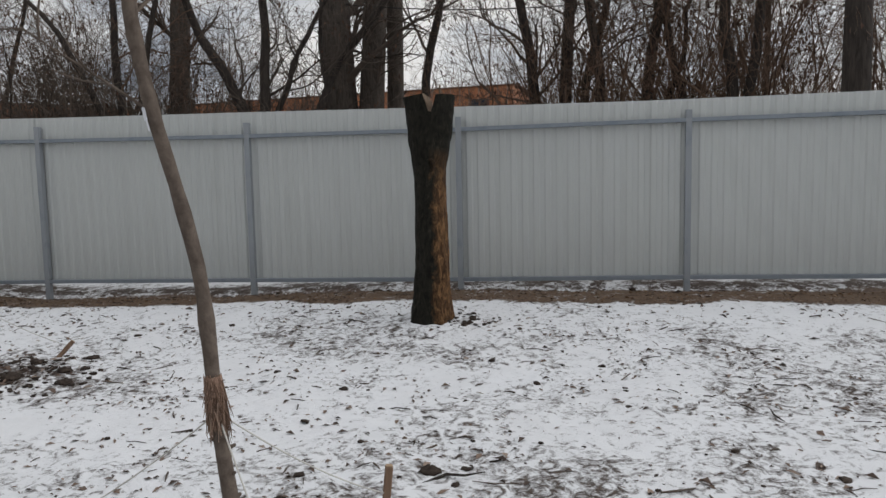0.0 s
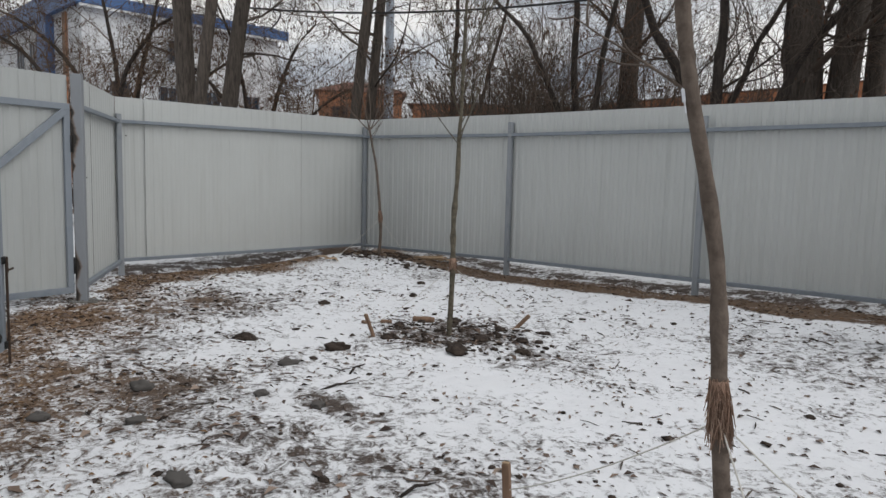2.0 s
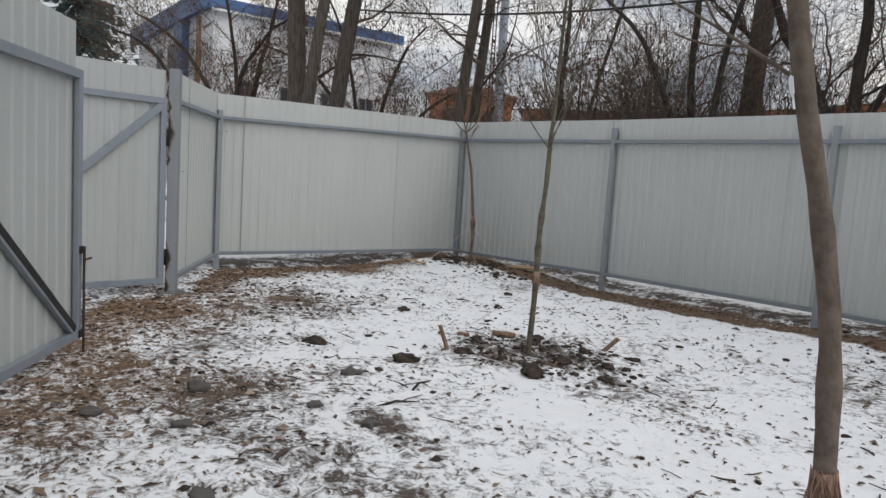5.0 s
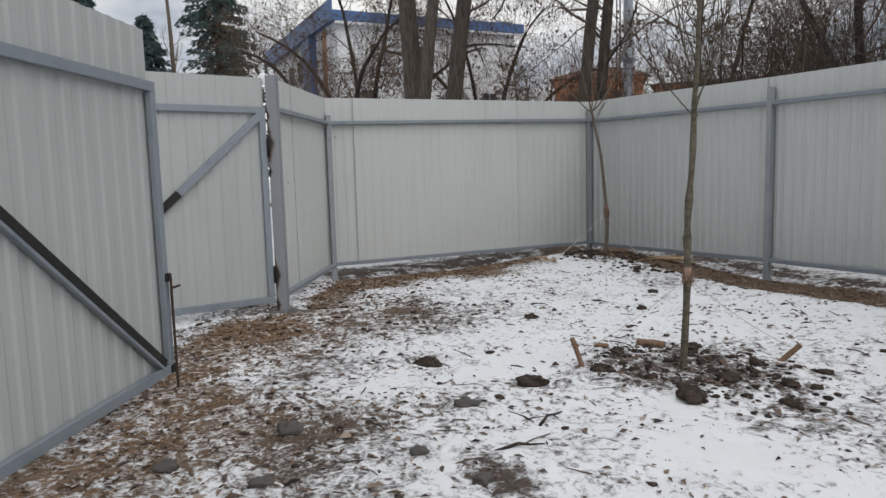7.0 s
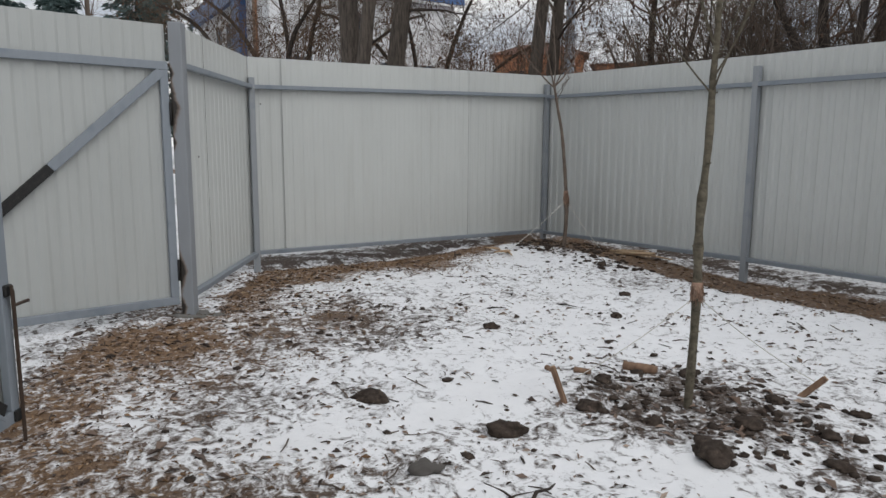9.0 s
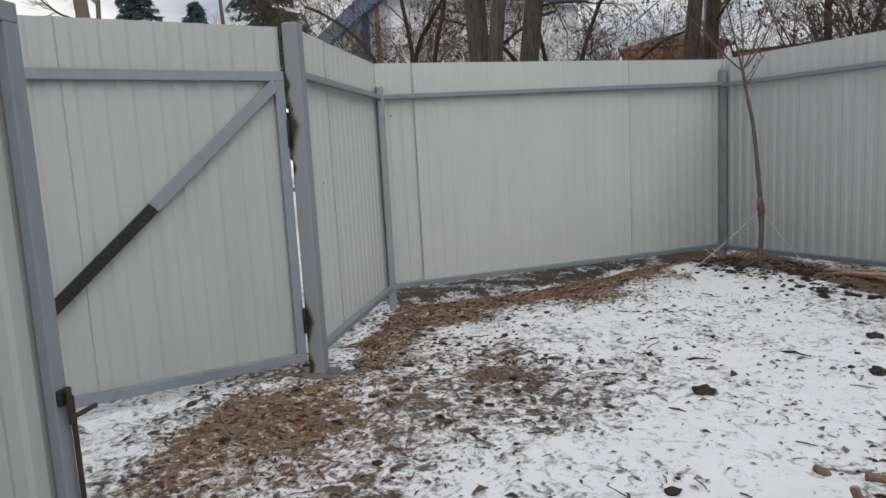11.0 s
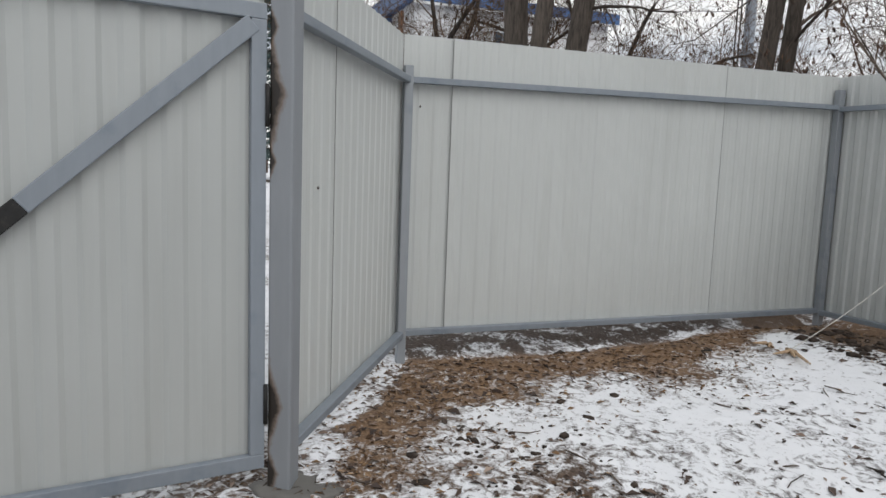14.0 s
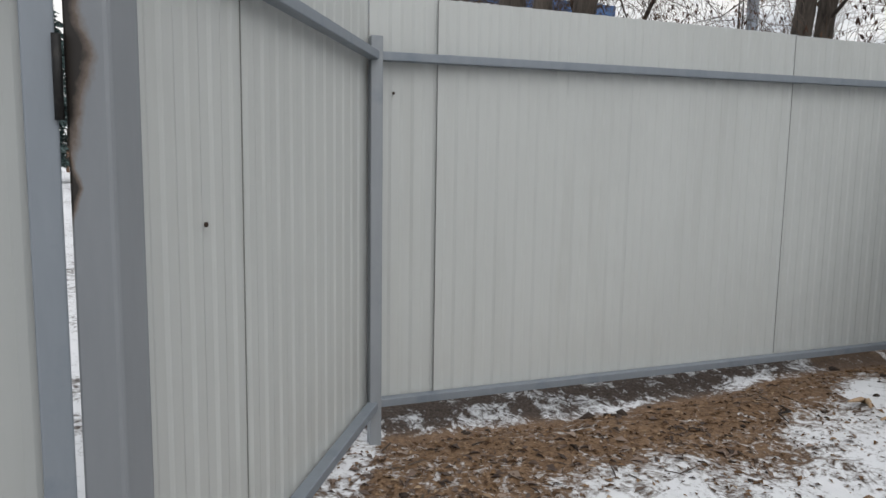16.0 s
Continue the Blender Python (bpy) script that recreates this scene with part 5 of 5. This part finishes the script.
def splinters():
    """Torn pale stalks and a twig by the fence."""
    rng = random.Random(21)
    for x, y, n in ((-7.45, 7.35, 9), (-8.5, 6.35, 5)):
        root = thing("straw_bundle", (x, y, ground_z(x, y)), "orange splintered stalks lying by the fence", "stalks", "splintered stalks")
        for _ in range(n):
            t = Tubes()
            a = rng.uniform(-0.5, 0.4) if n > 6 else rng.uniform(0.9, 1.6)
            d = Vector((math.cos(a), -0.4 * math.sin(a), rng.uniform(0.0, 0.15))) * rng.uniform(0.22, 0.50)
            p = Vector((rng.uniform(-0.15, 0.15), rng.uniform(-0.08, 0.08), 0.02))
            t.tube([p - d * 0.5, p + Vector((0, 0, 0.01)), p + d], [0.012, 0.016, 0.006], 5)
            t.make("stalk", CUT_WOOD, root)
    for x, y, turn, ln in ((-8.75, 5.9, -35, 0.45), (-6.6, 4.9, 60, 0.22), (-6.4, 5.5, 10, 0.25), (-6.9, 5.3, -20, 0.18), (-0.62, 3.35, 25, 0.34), (-3.75, 2.95, 70, 0.24), (-2.35, 2.3, 80, 0.18), (-4.0, 3.3, 110, 0.2)):
        root = thing("twig", (x, y, ground_z(x, y)), "dark broken twig lying on the ground", "twig", "fallen twigs")
        t = Tubes()
        d = Vector((math.cos(radians(turn)), math.sin(radians(turn)), 0.06)) * ln
        side = Vector((-d.y, d.x, 0)) * 0.12
        t.tube([-d * 0.5, side + Vector((0, 0, 0.015)), d * 0.2 - side * 0.4 + Vector((0, 0, 0.02)), d * 0.5 + Vector((0, 0, 0.01))], [0.009, 0.008, 0.006, 0.003], 6)
        t.make("stem", BARK_DARK, root)


splinters()


# ---- buildings and poles beyond ----
def slab(bm, lo, hi, bevel=0.0):
    p = Vector(((lo[0] + hi[0]) / 2, (lo[1] + hi[1]) / 2, lo[2]))
    q = Vector((p.x, p.y, hi[2]))
    return bar(bm, p, q, hi[0] - lo[0], hi[1] - lo[1], (1, 0, 0), bevel)


def window(root, at, across, out, w, h, frame_mat=None):
    """A recessed window: frame, sill and glass."""
    a, o, c = Vector(across), Vector(out), Vector(at)
    bm = bmesh.new()
    bar(bm, c - a * w / 2 + o * 0.02, c + a * w / 2 + o * 0.02, h, 0.06, (0, 0, 1), 0)
    win = part("window", bm, GLASS, root, "dark window pane")
    for p, q, s in ((c - a * w / 2 - Vector((0, 0, h / 2)), c - a * w / 2 + Vector((0, 0, h / 2)), a), (c + a * w / 2 - Vector((0, 0, h / 2)), c + a * w / 2 + Vector((0, 0, h / 2)), a), (c - Vector((0, 0, h / 2)), c + Vector((0, 0, h / 2)), a)):
        bm = bmesh.new()
        bar(bm, p + o * 0.06, q + o * 0.06, 0.09, 0.08, s, 0)
        part("window_frame", bm, frame_mat or GALV, win)
    bm = bmesh.new()
    e = c - Vector((0, 0, h / 2 + 0.05))
    bar(bm, e - a * (w / 2 + 0.1) + o * 0.10, e + a * (w / 2 + 0.1) + o * 0.10, 0.07, 0.24, (0, 0, 1), 0)
    part("window_sill", bm, frame_mat or GALV, win)


def white_building():
    root = thing("office_building", (-50, 21, 0), "white building with blue roof fascia behind the trees", "building")
    o = Vector((-50, 21, 0))

    def L(x, y, z):
        return Vector((x, y, z)) - o

    bm = bmesh.new()
    slab(bm, L(-64, 14.9, -0.5), L(-44.6, 28.2, 11.2))
    part("wall", bm, WHITE_WALL, root)
    bm = bmesh.new()
    slab(bm, L(-64.6, 14.5, 11.2), L(-44.05, 28.6, 11.3))
    part("roof", bm, BLUE, root)
    bm = bmesh.new()
    slab(bm, L(-44.05, 14.45, 11.05), L(-43.9, 28.6, 11.68))
    part("fascia", bm, BLUE, root, "blue sheet fascia")
    bm = bmesh.new()
    slab(bm, L(-64.6, 14.3, 11.05), L(-43.9, 14.45, 12.35))
    part("fascia", bm, BLUE, root, "tall blue fascia over the entrance side")
    bm = bmesh.new()
    slab(bm, L(-51.6, 14.4, -0.5), L(-49.6, 14.9, 11.1))
    part("pillar", bm, BLUE, root, "blue pillar")
    bm = bmesh.new()
    slab(bm, L(-47.6, 14.75, -0.5), L(-47.0, 14.9, 11.0))
    part("pillar", bm, BRICK, root, "brick pillar")
    for y in (17.0, 20.0, 23.0, 26.0):
        for z in (2.6, 6.2):
            window(root, L(-44.6, y, z), (0, 1, 0), (1, 0, 0), 1.1, 1.3)
    for x in (-54.0, -57.0):
        for z in (2.6, 6.0, 9.2):
            window(root, L(x, 14.9, z), (1, 0, 0), (0, -1, 0), 1.2, 1.6)
    window(root, L(-44.6, 20.6, 9.2), (0, 1, 0), (1, 0, 0), 1.1, 1.3)
    bm = bmesh.new()
    slab(bm, L(-44.0, 14.6, 10.88), L(-43.94, 28.5, 11.03))
    part("drip_edge", bm, WHITE_WALL, root, "white drip edge under the fascia")
    bm = bmesh.new()
    slab(bm, L(-46, 27.0, 11.3), L(-44.8, 28.2, 12.0), 0.02)
    part("roof_vent", bm, GALV, root)


white_building()


def brick_block(p, q, depth, top, roof, label, win_z):
    """A brick building with its front from p to q (plan), facing the yard."""
    p, q = Vector((*p, 0)), Vector((*q, 0))
    way = (q - p).normalized()
    back = Vector((-way.y, way.x, 0))
    o = p.copy()
    root = thing("brick_building", o, label, "building")
    bm = bmesh.new()
    mid = back * depth / 2
    bar(bm, mid + Vector((0, 0, top / 2 - 0.25)), (q - o) + mid + Vector((0, 0, top / 2 - 0.25)), top + 0.5, depth, (0, 0, 1), 0)
    part("wall", bm, BRICK, root)
    ln = (q - p).length
    bm = bmesh.new()
    e = 0.35
    v = [bm.verts.new(x) for x in (-way * e - back * e + Vector((0, 0, top)), way * (ln + e) - back * e + Vector((0, 0, top)), way * (ln + e) + back * (depth + e) + Vector((0, 0, top)), -way * e + back * (depth + e) + Vector((0, 0, top)),
                                   way * min(2.5, ln * 0.3) + back * depth / 2 + Vector((0, 0, top + roof)), way * (ln - min(2.5, ln * 0.3)) + back * depth / 2 + Vector((0, 0, top + roof)))]
    for f in ((3, 2, 1, 0), (0, 1, 5, 4), (2, 3, 4, 5), (1, 2, 5), (3, 0, 4)):
        bm.faces.new([v[k] for k in f])
    part("roof", bm, ROOF_RED, root, "low hipped sheet roof")
    bm = bmesh.new()
    bar(bm, -back * 0.06 + Vector((0, 0, top - 0.25)), way * ln - back * 0.06 + Vector((0, 0, top - 0.25)), 0.35, 0.12, (0, 0, 1), 0)
    part("cornice", bm, BRICK, root)
    n = max(2, int(ln / 3.2))
    for k in range(n):
        for z in win_z:
            window(root, way * (ln * (k + 0.5) / n) + Vector((0, 0, z)), way, -back, 1.0, 1.3, ROOF_RED)


brick_block((-37.0, 26.4), (-33.7, 30.5), 8, 6.80, 1.15, "orange brick house with a hipped roof beyond the trees", (2.0, 5.2))
brick_block((-33.3, 31.1), (-25.6, 38.6), 7, 6.2, 0.5, "low brick wing beyond the trees", (2.0,))
brick_block((-25.0, 41.0), (-2.8, 38.4), 9, 6.65, 0.4, "long orange brick building behind the trees", (2.2, 5.3))

bm = bmesh.new()
root = thing("telecom_pole", (-29.72, 25.9, 0), "tall grey steel pole with a ladder", "pole")
t = Tubes()
t.tube([Vector((0, 0, -0.3)), Vector((0, 0, 6.9)), Vector((0, 0, 6.9)), Vector((0, 0, 24))], [0.29, 0.27, 0.25, 0.18], 20)
t.make("shaft", GALV, root)
t = Tubes()
t.tube([Vector((0, 0, 6.8)), Vector((0, 0, 7.05))], [0.36, 0.36], 20)
t.make("flange", GALV, root, "bolted flange")
for dy in (-0.44, -0.66):
    t = Tubes()
    t.tube([Vector((-0.10, dy, 1)), Vector((-0.10, dy, 23))], [0.035, 0.035], 6)
    t.make("ladder_rail", CABLE, root)
for k in range(70):
    z = 1.2 + k * 0.31
    t = Tubes()
    t.tube([Vector((-0.10, -0.44, z)), Vector((-0.10, -0.66, z))], [0.016, 0.016], 4)
    t.make("rung", CABLE, root)


def cable(name, pts, r, label, sag=0.35):
    o = Vector(pts[0])
    t = Tubes()
    line, n = [], 24
    for a, b in zip(pts, pts[1:]):
        a, b = Vector(a) - o, Vector(b) - o
        for k in range(n + 1):
            f = k / n
            line.append(a.lerp(b, f) - Vector((0, 0, sag * 4 * f * (1 - f))))
    t.tube(line, [r] * len(line), 5)
    ob = t.make(name, CABLE)
    ob.location = o
    tagged(ob, label, "cable")


cable("overhead_cable", [(-16.2, 9.2, 5.4), (0.6, 14.2, 5.5)], 0.024, "black overhead cable sagging between the trees", 0.75)
cable("cable_loop", [(-15.0, 9.55, 5.22), (-14.955, 9.63, 5.12), (-14.99, 9.57, 4.95), (-15.08, 9.40, 4.72)], 0.020, "loose black cable end hanging from the overhead cable", 0.0)
cable("overhead_cable", [(4.08, 15.9, 5.4), (-5.4, 16.4, 5.6)], 0.014, "thin overhead wire above the fence")
cable("overhead_cable", [(4.08, 15.9, 5.3), (12.0, 12.0, 5.6)], 0.014, "thin overhead wire above the fence")
root = thing("wooden_pole", (4.08, 15.9, -0.1), "thin dark utility pole behind the fence", "pole")
t = Tubes()
t.tube([Vector((0, 0, -0.2)), Vector((0, 0, 5.9))], [0.075, 0.06], 10)
t.make("shaft", BARK_DARK, root)
t = Tubes()
t.tube([Vector((-0.5, 0, 5.3)), Vector((0.5, 0.1, 5.3))], [0.04, 0.04], 6)
t.make("crossarm", BARK_DARK, root)


def screw(root_xy, z, out, label="dark screw head on the fence sheet"):
    """A hexagonal screw head on a sheet."""
    t = Tubes()
    o = Vector(out)
    t.tube([Vector((0, 0, 0)), o * 0.006, o * 0.007], [0.0075, 0.0075, 0.004], 6)
    ob = t.make("screw", RUST)
    ob.location = (root_xy[0], root_xy[1], z)
    tagged(ob, label, "screw", "fence screws")


K_IN = -OUT_DIR
p = Vector((-9.25, 3.705, 0)) + IN_DIR * 1.590 + OUT_DIR * 0.030
screw((p.x, p.y), 1.192, K_IN)
screw((-9.281, 3.805), 1.715, (1, 0, 0))
